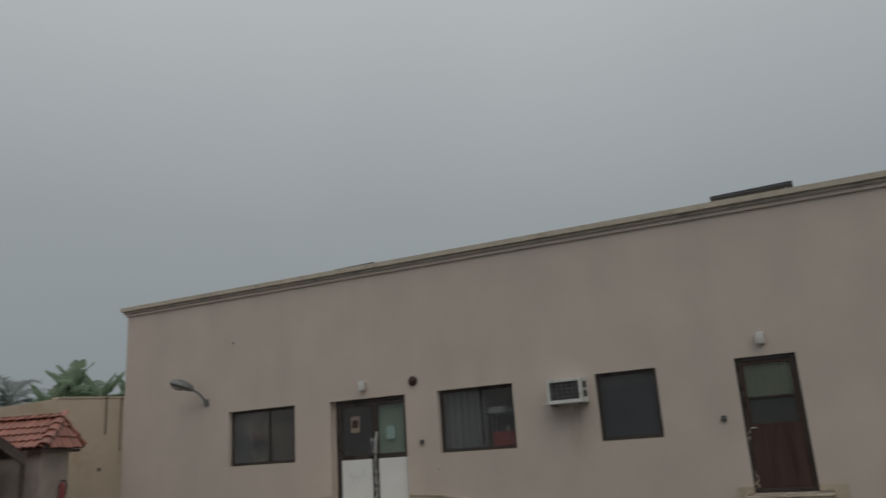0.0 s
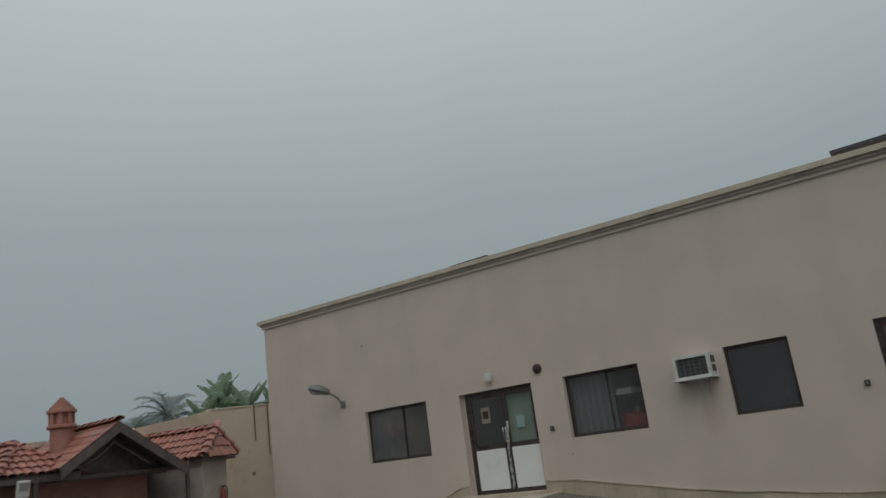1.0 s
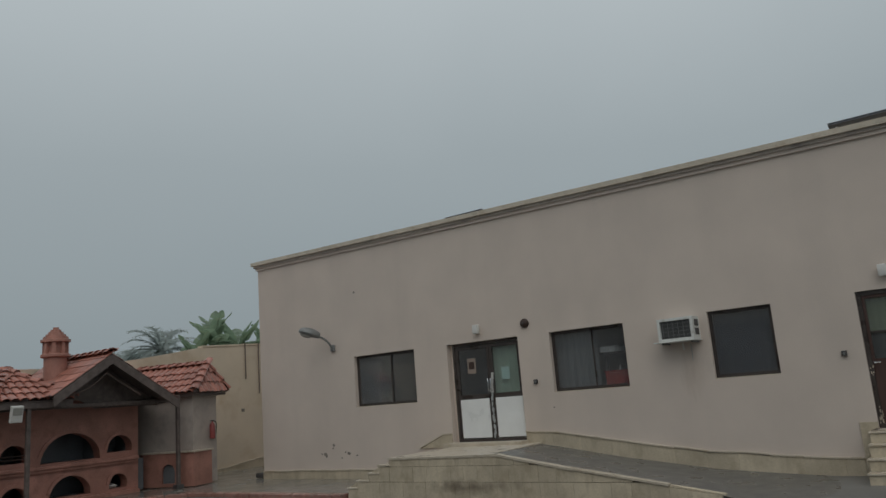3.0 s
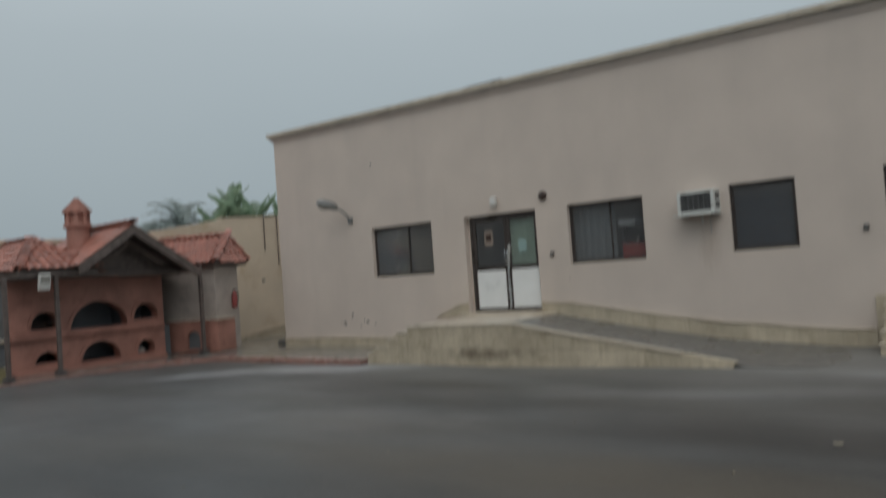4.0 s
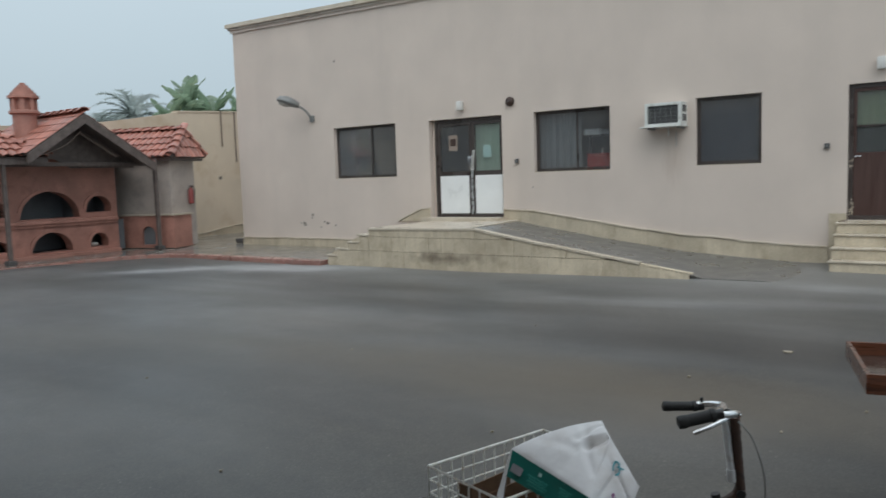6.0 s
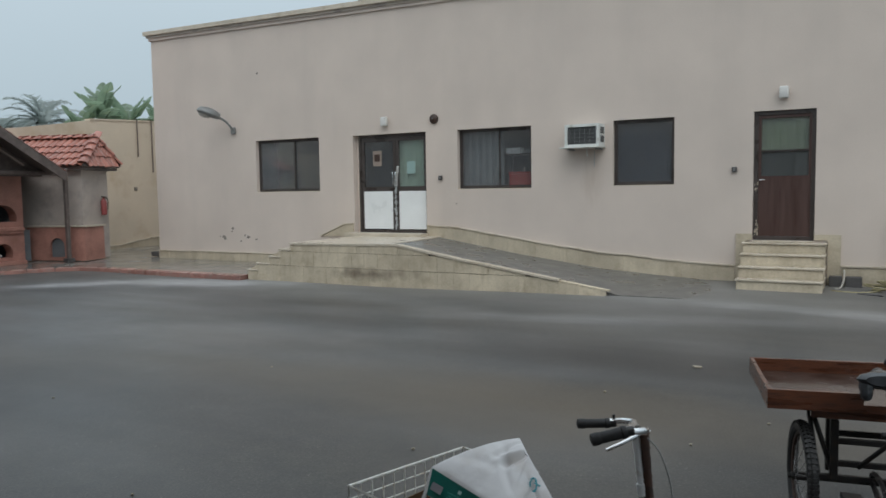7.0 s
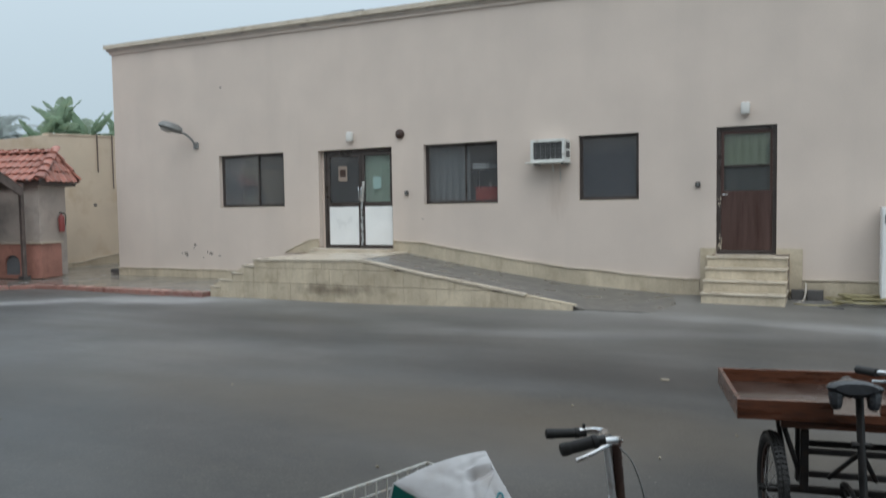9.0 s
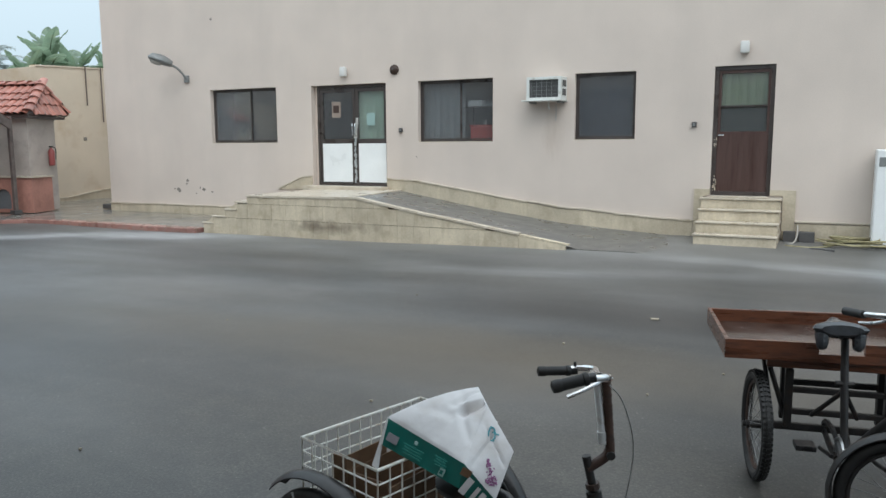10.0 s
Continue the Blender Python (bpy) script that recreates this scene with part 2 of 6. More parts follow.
M_RAMP = surface("wet_screed", (0.13, 0.126, 0.118), 0.33, scale=2.2, fine=70, var=0.14, bump=0.10)
M_PAVE = surface("wet_paving", (0.20, 0.19, 0.172), 0.17, stain=(0.15, 0.135, 0.12), scale=1.2, var=0.15, bump=0.05)
M_KERB = surface("red_kerb_paint", (0.32, 0.165, 0.135), 0.3, stain=(0.26, 0.20, 0.17), scale=3.5, var=0.2, spread=0.15)
M_FRAME = surface("brown_aluminium", (0.062, 0.050, 0.045), 0.34, scale=3, var=0.2, bump=0.05)
M_BROWN_DOOR = surface("brown_door_panel", (0.075, 0.040, 0.032), 0.42, stain=(0.05, 0.022, 0.018), scale=2, var=0.2, stretch=(6, 1, 0.5))
M_WHITE_PANEL = surface("white_laminate", (0.80, 0.81, 0.80), 0.35, scale=2, var=0.05, bump=0.03)
M_GLASS_DARK = pane_glass("tinted_glass", (0.74, 0.76, 0.77))
M_GLASS_CLEAR = pane_glass("clear_glass", (0.80, 0.86, 0.83))
M_ROOM = surface("room_paint", (0.45, 0.44, 0.40), 0.8, var=0.1)
M_CURTAIN = surface("grey_curtain", (0.40, 0.42, 0.42), 0.85, scale=3, var=0.15, bump=0.1)
M_FROST = surface("pale_green_film", (0.62, 0.70, 0.63), 0.6, scale=1.5, var=0.10)
M_BLIND = surface("olive_blind", (0.32, 0.34, 0.24), 0.7, scale=2, var=0.1)
M_NAVY = surface("navy_blind", (0.045, 0.058, 0.085), 0.6, scale=2, var=0.08)
M_RED_PLASTIC = surface("red_plastic", (0.62, 0.05, 0.03), 0.4, var=0.15)
M_PAPER = surface("paper", (0.30, 0.24, 0.20), 0.8, var=0.1)
M_AC_WHITE = surface("ac_enamel", (0.66, 0.67, 0.64), 0.45, stain=(0.42, 0.40, 0.35), scale=4, var=0.08, bump=0.03)
M_AC_DARK = surface("ac_coil", (0.10, 0.10, 0.10), 0.5, scale=8, var=0.25, metal=0.4)
M_LAMP_GREY = surface("grey_enamel", (0.22, 0.225, 0.22), 0.45, scale=6, var=0.15, metal=0.2)
M_LENS = surface("lamp_lens", (0.33, 0.32, 0.29), 0.2, var=0.1, bump=0.0)
M_WHITE_PLASTIC = surface("white_plastic", (0.64, 0.63, 0.60), 0.4, scale=5, var=0.06, bump=0.02)
M_RUST = surface("rusty_iron", (0.055, 0.028, 0.019), 0.6, stain=(0.020, 0.015, 0.013), scale=9, var=0.35)
M_BLACK = surface("black_plastic", (0.013, 0.013, 0.014), 0.35, scale=9, var=0.25, bump=0.08)
M_DARK_PAINT = surface("black_frame_paint", (0.011, 0.0105, 0.0105), 0.45, stain=(0.030, 0.018, 0.012), scale=10, var=0.3)
M_RUBBER = surface("rubber", (0.011, 0.011, 0.011), 0.6, scale=12, var=0.3, bump=0.2)
M_CHROME = surface("worn_chrome", (0.72, 0.73, 0.74), 0.22, stain=(0.40, 0.36, 0.32), scale=14, var=0.15, metal=1.0, bump=0.03)
M_SILVER = surface("silver_paint", (0.66, 0.68, 0.70), 0.38, stain=(0.42, 0.40, 0.38), scale=16, var=0.12, metal=0.35, bump=0.03)
M_SADDLE = surface("wet_cracked_vinyl", (0.040, 0.044, 0.050), 0.30, stain=(0.018, 0.018, 0.020), scale=14, var=0.35, bump=0.25)
M_STEEL = surface("spoke_steel", (0.45, 0.45, 0.45), 0.35, var=0.2, metal=0.9, bump=0.0)
M_WIRE = surface("white_wire", (0.62, 0.62, 0.58), 0.4, stain=(0.45, 0.33, 0.22), scale=14, var=0.1, bump=0.02)
M_CARD = surface("wet_cardboard", (0.125, 0.068, 0.034), 0.75, scale=5, var=0.25)
M_SACK = surface("white_carton", (0.50, 0.495, 0.50), 0.42, stain=(0.40, 0.375, 0.36), scale=5, var=0.06, fine=18, bump=0.15)
M_TEAL = surface("teal_print", (0.007, 0.115, 0.095), 0.4, scale=6, var=0.12, bump=0.05)
M_PRINT_DIM = surface("faint_print", (0.03, 0.20, 0.17), 0.5, var=0.1, bump=0.0)
M_PRINT_GREY = surface("grey_print", (0.22, 0.21, 0.23), 0.5, var=0.15, bump=0.0)
M_PRINT_PALE = surface("pale_print", (0.28, 0.40, 0.38), 0.5, var=0.05, bump=0.0)
M_PRINT_PURPLE = surface("purple_print", (0.20, 0.065, 0.17), 0.5, var=0.2, bump=0.0)
M_PRINT_BLUE = surface("blue_print", (0.05, 0.26, 0.30), 0.5, var=0.2, bump=0.0)
M_TRAY_WOOD = surface("varnished_wood", (0.12, 0.042, 0.020), 0.32, stain=(0.026, 0.012, 0.009), scale=4, fine=45, var=0.5, stretch=(0.5, 2.5, 6), coat=0.4)
M_TRAY_FLOOR = surface("wet_plywood", (0.052, 0.032, 0.025), 0.20, stain=(0.028, 0.020, 0.017), scale=5, var=0.4, coat=0.5)
M_TILE = surface("clay_roof_tile", (0.37, 0.145, 0.105), 0.42, stain=(0.27, 0.13, 0.10), scale=2.5, fine=35, var=0.2, spread=0.2)
M_TERRACOTTA = surface("terracotta_render", (0.42, 0.205, 0.160), 0.5, stain=(0.27, 0.125, 0.095), scale=1.8, fine=30, var=0.25, bump=0.3)
M_SOOT = surface("sooty_brick", (0.15, 0.16, 0.17), 0.7, var=0.3)
M_GREY_TILE = surface("grey_wall_tile", (0.48, 0.42, 0.375), 0.45, stain=(0.32, 0.275, 0.25), scale=1.4, var=0.15)
M_DARK_WOOD = surface("dark_stained_wood", (0.135, 0.108, 0.098), 0.42, scale=2, fine=30, var=0.35, stretch=(1, 4, 4))
M_PALE_WOOD = surface("weathered_wood", (0.17, 0.13, 0.11), 0.7, var=0.2)
M_EXT_RED = surface("red_enamel", (0.26, 0.055, 0.05), 0.3, var=0.15, bump=0.02)
M_HOSE = surface("yellow_hose", (0.31, 0.27, 0.145), 0.45, stain=(0.17, 0.14, 0.075), scale=6, var=0.2)
M_HOSE_PALE = surface("pale_hose", (0.40, 0.37, 0.33), 0.5, var=0.15)
M_BLOCK = surface("dark_concrete", (0.085, 0.08, 0.078), 0.6, scale=5, var=0.25)
M_PANEL = surface("solar_cell", (0.020, 0.024, 0.035), 0.2, var=0.2, coat=0.5)
M_ALU = surface("aluminium", (0.55, 0.56, 0.56), 0.4, metal=0.9, var=0.1)
# banana and palm leaves are paler than foliage: rain haze in the base colour
M_BANANA = foliage("banana_leaf", (0.28, 0.38, 0.26), 0.3, (0.32, 0.38, 0.24), 0.25, 0.55)
M_STEM = surface("banana_stem", (0.16, 0.17, 0.07), 0.6, var=0.25)
M_PALM = foliage("palm_leaf", (0.42, 0.47, 0.45), 0.4, (0.38, 0.42, 0.38), 0.15, 0.6)
M_TRUNK = surface("palm_trunk", (0.16, 0.12, 0.09), 0.85, var=0.3)
M_FAR = surface("far_render", (0.52, 0.52, 0.50), 0.85, var=0.08)
M_LITTER = surface("dry_leaf", (0.30, 0.26, 0.20), 0.6, var=0.2)
M_CHIP = surface("bare_plaster", (0.25, 0.22, 0.19), 0.9, var=0.3)


# ---- mesh helpers ----
def mesh_of(name, bm, material, smooth=False):
    bmesh.ops.recalc_face_normals(bm, faces=bm.faces)
    me = bpy.data.meshes.new(name)
    bm.to_mesh(me)
    bm.free()
    me.materials.append(material)
    if smooth:
        me.shade_smooth()
        me.set_sharp_from_angle(angle=radians(40))
    return me


def part(name, bm, material, parent=None, label="", smooth=False, m=None):
    ob = new(name, mesh_of(name, bm, material, smooth))
    ob.parent = parent
    if m is not None:
        ob.matrix_basis = m
    if label:
        ob["label"] = label
    return ob


def thing(name, label, category, m=None, group=""):
    e = new(name)
    e.empty_display_size = 0.1
    if m is not None:
        e.matrix_basis = m
    return tagged(e, label, category, group)


def setting(ob, label="", category=""):
    return tagged(ob, label, category, kind="structure")


def bx(x0, x1, y0, y1, z0, z1, bevel=0.0, bm=None):
    bm = bm or bmesh.new()
    g = bmesh.ops.create_cube(bm, size=1, matrix=Matrix.LocRotScale(((x0 + x1) / 2, (y0 + y1) / 2, (z0 + z1) / 2), None, (abs(x1 - x0), abs(y1 - y0), abs(z1 - z0))))
    if bevel:
        edges = list({e for v in g["verts"] for e in v.link_edges})
        bmesh.ops.bevel(bm, geom=edges, offset=bevel, segments=2, affect="EDGES", profile=0.5)
    return bm


def tube(points, r, seg=8, bm=None, closed=False, taper=None):
    """A round tube swept along points."""
    bm = bm or bmesh.new()
    pts = [Vector(p) for p in points]
    n = len(pts)
    rings, up = [], None
    for i, p in enumerate(pts):
        a = pts[i - 1] if (i or closed) else p
        b = pts[(i + 1) % n] if (i < n - 1 or closed) else p
        d = (b - a).normalized()
        if up is None:
            up = d.orthogonal().normalized()
        up = (up - d * up.dot(d)).normalized()
        side = d.cross(up)
        rr = taper[i] if taper else r
        rings.append([bm.verts.new(p + (up * math.cos(k * math.tau / seg) + side * math.sin(k * math.tau / seg)) * rr) for k in range(seg)])
    for i in range(n if closed else n - 1):
        a, b = rings[i], rings[(i + 1) % n]
        for k in range(seg):
            bm.faces.new((a[k], a[(k + 1) % seg], b[(k + 1) % seg], b[k]))
    if not closed:
        bm.faces.new(rings[0])
        bm.faces.new(rings[-1])
    return bm


def curve_points(ctrl, steps=6):
    """A smooth line through the control points."""
    p = [Vector(c) for c in ctrl]
    p = [2 * p[0] - p[1], *p, 2 * p[-1] - p[-2]]
    out = []
    for i in range(1, len(p) - 2):
        for s in range(steps):
            t = s / steps
            out.append(0.5 * ((2 * p[i]) + (p[i + 1] - p[i - 1]) * t + (2 * p[i - 1] - 5 * p[i] + 4 * p[i + 1] - p[i + 2]) * t * t + (3 * p[i] - p[i - 1] - 3 * p[i + 1] + p[i + 2]) * t ** 3))
    return out + [p[-2]]


def lathe(profile, seg=24, bm=None, m=None):
    """A turned body from (radius, height) pairs."""
    bm = bm or bmesh.new()
    m = m or Matrix()
    rings = [[bm.verts.new(m @ Vector((r * math.cos(k * math.tau / seg), r * math.sin(k * math.tau / seg), z))) for k in range(seg)] for r, z in profile]
    for a, b in zip(rings, rings[1:]):
        for k in range(seg):
            bm.faces.new((a[k], a[(k + 1) % seg], b[(k + 1) % seg], b[k]))
    bm.faces.new(rings[0])
    bm.faces.new(rings[-1])
    return bm


def plate(outer, holes, depth, m, bm=None):
    """A flat plate of that depth, with holes; outlines lie in the local x, z plane, the front at y = 0."""
    bm = bm or bmesh.new()
    loops = []
    for y in (0.0, depth):
        edges, ring = [], []
        for line in (outer, *holes):
            vs = [bm.verts.new(m @ Vector((x, y, z))) for x, z in line]
            edges += [bm.edges.new((vs[i], vs[(i + 1) % len(vs)])) for i in range(len(vs))]
            ring.append(vs)
        bmesh.ops.triangle_fill(bm, edges=edges, use_beauty=True, use_dissolve=False)
        loops.append(ring)
    for a, b in zip(*loops):
        for i in range(len(a)):
            j = (i + 1) % len(a)
            bm.faces.new((a[i], a[j], b[j], b[i]))
    return bm


def rect(x0, x1, z0, z1):
    return [(x0, z0), (x1, z0), (x1, z1), (x0, z1)]


def arch(x0, x1, z0, z1, n=12):
    """A half-round arch; straight jambs where it is taller than half its width."""
    c, r = (x0 + x1) / 2, (x1 - x0) / 2
    rise = min(z1 - z0, r)
    spring = z1 - rise
    line = [(c + r * math.cos(math.pi * k / n), spring + rise * math.sin(math.pi * k / n)) for k in range(n + 1)]
    return ([(x0, z0), (x1, z0)] if spring > z0 + 1e-3 else []) + line


# ---- ground ----
def smooth(a, b, v):
    t = min(1.0, max(0.0, (v - a) / (b - a)))
    return t * t * (3 - 2 * t)


def ground_z(x, y):
    z = 0.012 * math.sin(x * 0.9 + 0.6 * y) * math.sin(y * 0.7)
    z -= 0.07 * smooth(4.5, 0.5, x) * smooth(-6.0, -3.0, y)
    z += 0.05 * smooth(5.0, 7.0, x) * smooth(-1.6, -0.3, y)
    far = smooth(16, 40, max(abs(x), abs(y)))
    return z * (1 - far)


def build_ground():
    near = [-16 + 0.4 * i for i in range(81)]
    line = [-900, -300, -120, -60, -30, -22] + near + [22, 30, 60, 120, 300, 900]
    bm = bmesh.new()
    grid = [[bm.verts.new((x, y, ground_z(x, y))) for y in line] for x in line]
    for i in range(len(line) - 1):
        for j in range(len(line) - 1):
            bm.faces.new((grid[i][j], grid[i + 1][j], grid[i + 1][j + 1], grid[i][j + 1]))
    setting(part("ground", bm, M_ASPHALT, smooth=True), "wet dark asphalt yard, rainwater sheen and splash haze painted in", "asphalt yard")


build_ground()

# ---- the long low building ----
WX0, WX1 = -7.47, 16.0


def roof_z(x):
    return 5.62 - 0.0165 * x


D1 = (-1.0, 0.90, 0.78, 2.95)
D2 = (7.40, 8.36, 0.77, 2.955)
W1 = (-3.91, -1.965, 1.72, 2.965)
W2 = (1.665, 3.315, 1.715, 2.945)
W3 = (4.96, 6.075, 1.735, 2.945)
outline = [(WX0, -0.3), (WX1, -0.3), (WX1, roof_z(WX1)), (WX0, roof_z(WX0))]
wall_front = part("wall_front", plate(outline, [rect(*o) for o in (D1, D2, W1, W2, W3)], 0.22, Matrix()), M_WALL)
setting(wall_front, "pinkish beige painted render wall with rain stains", "wall")
setting(part("wall_side", bx(WX0, WX0 + 0.22, 0.22, 9.0, -0.3, 5.7), M_WALL), "beige painted side wall", "wall")
setting(part("wall_end", bx(WX1 - 0.22, WX1, 0.22, 9.0, -0.3, 5.3), M_WALL), "beige painted end wall", "wall")
setting(part("wall_back", bx(WX0, WX1, 9.0, 9.22, -0.3, 5.5), M_WALL), "beige painted back wall", "wall")
setting(part("roof_slab", bx(WX0 + 0.22, WX1 - 0.22, 0.22, 9.0, 4.85, 5.05), M_CORNICE), "flat concrete roof", "roof")
setting(part("floor", bx(WX0 + 0.22, WX1 - 0.22, 0.22, 9.0, 0.55, 0.76), M_ROOM), "indoor floor", "floor")
setting(part("ceiling", bx(WX0 + 0.22, WX1 - 0.22, 0.22, 9.0, 3.3, 3.4), M_ROOM), "plain indoor ceiling", "ceiling")
setting(part("wall_inner", bx(WX0 + 0.22, WX1 - 0.22, 3.2, 3.3, 0.76, 3.3), M_ROOM), "plain inner wall", "wall")

# stepped cornice that runs with the roofline
cornice = setting(new("cornice"), "stepped weathered plaster cornice along the roofline", "cornice")
cornice["kind"] = "structure"
for lo, hi, out, mt in ((-0.02, 0.05, 0.045, M_WALL), (0.05, 0.11, 0.085, M_CORNICE), (0.11, 0.21, 0.14, M_COPING)):
    bm = bmesh.new()
    vs = []
    for x in (WX0 - out, WX1 + 0.1):
        z = roof_z(x)
        vs.append([bm.verts.new(p) for p in ((x, -out, z + lo), (x, -out, z + hi), (x, 0.24, z + hi), (x, 0.24, z + lo))])
    for k in range(4):
        bm.faces.new((vs[0][k], vs[0][(k + 1) % 4], vs[1][(k + 1) % 4], vs[1][k]))
    bm.faces.new(vs[0])
    bm.faces.new(vs[1])
    part("moulding", bm, mt, cornice)
for lo, hi, out in ((0.0, 0.11, 0.07), (0.11, 0.21, 0.14)):
    part("moulding", bx(WX0 - out, WX0 + 0.22, 0.242, 9.1, roof_z(WX0) + lo, roof_z(WX0) + hi), M_COPING, cornice)

# bare patches where the paint has come off low on the wall
rng = random.Random(4)
for x, z, r in ((-5.06, 0.60, 0.075), (-4.77, 0.83, 0.05), (-4.80, 0.75, 0.03), (-4.25, 0.62, 0.06), (-4.36, 0.66, 0.03), (-3.98, 0.57, 0.04), (-5.2, 0.62, 0.025), (-4.5, 0.52, 0.025), (-3.79, 4.58, 0.035), (1.62, 1.42, 0.02)):
    line = [(x + r * rng.uniform(0.5, 1.2) * math.cos(a), z + r * rng.uniform(0.4, 1.0) * math.sin(a)) for a in [k * math.tau / 9 for k in range(9)]]
    part("paint_chip", plate(line, [], 0.01, Matrix.Translation((0, -0.005, 0))), M_CHIP, wall_front, "bare patch of chipped paint")


def skirting(name, tops, bottoms, label):
    """Stone skirting slabs on the wall, with a narrow coping; tops and bottoms: (x, z) along the wall."""
    host = setting(new(name), label, "skirting")

    def at(line, x):
        for (xa, za), (xb, zb) in zip(line, line[1:]):
            if xa <= x <= xb:
                return za + (zb - za) * (x - xa) / (xb - xa)
        return line[-1][1]

    x, r = tops[0][0], random.Random(name)
    while x < tops[-1][0] - 0.05:
        e = min(tops[-1][0], x + r.uniform(0.52, 0.66))
        za, zb = at(tops, x + 1e-4), at(tops, e - 1e-4)
        ba, bb = at(bottoms, x + 1e-4) - 0.03, at(bottoms, e - 1e-4) - 0.03
        d = 0.028 + r.uniform(0, 0.005)
        part("stone_slab", plate([(x + 0.001, ba), (e - 0.001, bb), (e - 0.001, zb), (x + 0.001, za)], [], d - 0.002, Matrix.Translation((0, -d, 0))), M_LIME, host)
        j = r.choice((-0.014, -0.004, 0.0, 0.006, 0.016))
        part("coping_strip", plate([(x, za + 0.002 + j), (e, zb + 0.002 + j), (e, zb + 0.026 + j), (x, za + 0.026 + j)], [], 0.045, Matrix.Translation((0, -0.047, 0))), M_COPING, host)
        x = e


skirting("baseboard_west", [(WX0, 0.20), (-1.95, 0.24)], [(WX0, -0.03), (-1.95, -0.05)], "cream limestone skirting at the foot of the wall")
skirting("baseboard_ramp", [(0.915, 0.962), (1.40, 0.955), (3.05, 0.70), (4.63, 0.462), (4.66, 0.487), (5.24, 0.43), (5.75, 0.378), (7.13, 0.322)], [(0.915, 0.66), (1.3, 0.66), (3.07, 0.37), (4.8, 0.14), (7.13, 0.0)], "cream limestone skirting that falls with the ramp")
skirting("baseboard_east", [(8.77, 0.335), (WX1, 0.35)], [(8.77, 0.03), (WX1, 0.04)], "cream limestone skirting at the foot of the wall")

# ---- landing with side steps and a ramp ----
FY = -2.40
PROFILE = [(-0.84, 0.71), (1.69, 0.738), (3.08, 0.493), (4.79, 0.235), (5.62, 0.115)]


RISE = (0.155, 0.295, 0.440, 0.590)


def prof(x):
    if x < -0.84:
        return RISE[min(3, max(0, int((x + 2.02) / 0.29)))]
    for (xa, za), (xb, zb) in zip(PROFILE, PROFILE[1:]):
        if x <= xb:
            return za + (zb - za) * (x - xa) / (xb - xa)
    return PROFILE[-1][1]


landing = thing("entrance_ramp", "limestone-faced landing with side steps and grey ramp at the double door", "ramp")
core = [(-1.95, -0.3), (1.25, -0.3), (1.25, 0.690), (-0.82, 0.672)]
for x, z in ((-0.82, 0.553), (-1.10, 0.553), (-1.10, 0.403), (-1.37, 0.403), (-1.37, 0.258), (-1.69, 0.258), (-1.69, 0.118), (-1.95, 0.118)):
    core.append((x, z))
part("core", plate(core, [], 2.28, Matrix.Translation((0, FY + 0.03, 0))), M_LIME_GROUT, landing, "mortar core")
part("kerb_core", plate([(1.255, -0.3), (5.56, -0.3), (5.56, 0.05), (4.79, 0.185), (3.08, 0.450), (1.69, 0.700), (1.255, 0.692)], [], 0.12, Matrix.Translation((0, FY + 0.03, 0))), M_LIME_GROUT, landing, "mortar core")
rng = random.Random(11)
# facing tiles in three courses; the last stretch of the top course stands a little loose of its bed
for course, (lo, hi) in enumerate(((-0.14, 0.258), (0.258, 0.545), (0.545, 0.70))):
    x = -1.98
    while x < 5.50:
        e = min(5.58, x + rng.uniform(0.27, 0.36))
        for stop in (-1.71, -1.39, -1.12, -0.84, 4.79):
            if x < stop - 0.02 < e:
                e = stop
        a, b = min(hi, prof(x + 1e-3) - 0.036), min(hi, prof(e - 1e-3) - 0.036)
        if x > 4.7:
            a, b = a - 0.006, b - 0.006
        if max(a, b) > lo + 0.03:
            d = 0.03 + rng.uniform(0, 0.007)
            gap = 0.006 if course and 2.2 < x < 4.2 else 0.003
            part("stone_tile", plate([(x + 0.0015, lo + gap), (e - 0.0015, lo + gap), (e - 0.0015, max(b, lo + 0.008) - 0.002), (x + 0.0015, max(a, lo + 0.008) - 0.002)], [], d, Matrix.Translation((0, FY + 0.03 - d, 0))), M_LIME, landing)
        x = e
for k in range(4):
    x0, z = (-2.0, -1.74, -1.41, -1.14)[k], RISE[k]
    x1 = (-1.70, -1.37, -1.10, -0.81)[k]
    part("tread", bx(x0, x1, FY - 0.02, -0.06, z - 0.035, z, 0.006), M_COPING, landing)
    part("riser", bx(x0 + 0.03, x0 + 0.05, FY + 0.035, -0.06, z - 0.18, z - 0.037), M_LIME, landing)
bm = bmesh.new()
top_line = [(-0.86, FY - 0.02), (1.69, FY - 0.02), (1.69, FY + 0.11), (1.545, FY + 0.12), (1.26, -0.004), (-0.86, -0.004)]
upper = [bm.verts.new((x, y, 0.712 + (x + 0.86) * 0.0102)) for x, y in top_line]
under = [bm.verts.new((v.co.x, v.co.y, v.co.z - 0.036)) for v in upper]
bm.faces.new(upper)
bm.faces.new(under)
for k in range(6):
    j = (k + 1) % 6
    bm.faces.new((upper[k], upper[j], under[j], under[k]))
part("landing_slab", bm, M_COPING, landing, "pale marble landing top")
part("door_step", bx(-1.05, 0.95, -0.34, 0.02, 0.69, 0.79, 0.006), M_COPING, landing)
part("edge_coping", plate([(1.69, 0.702), (3.06, 0.462), (3.06, 0.500), (1.69, 0.740)], [], 0.13, Matrix.Translation((0, FY - 0.02, 0))), M_COPING, landing)
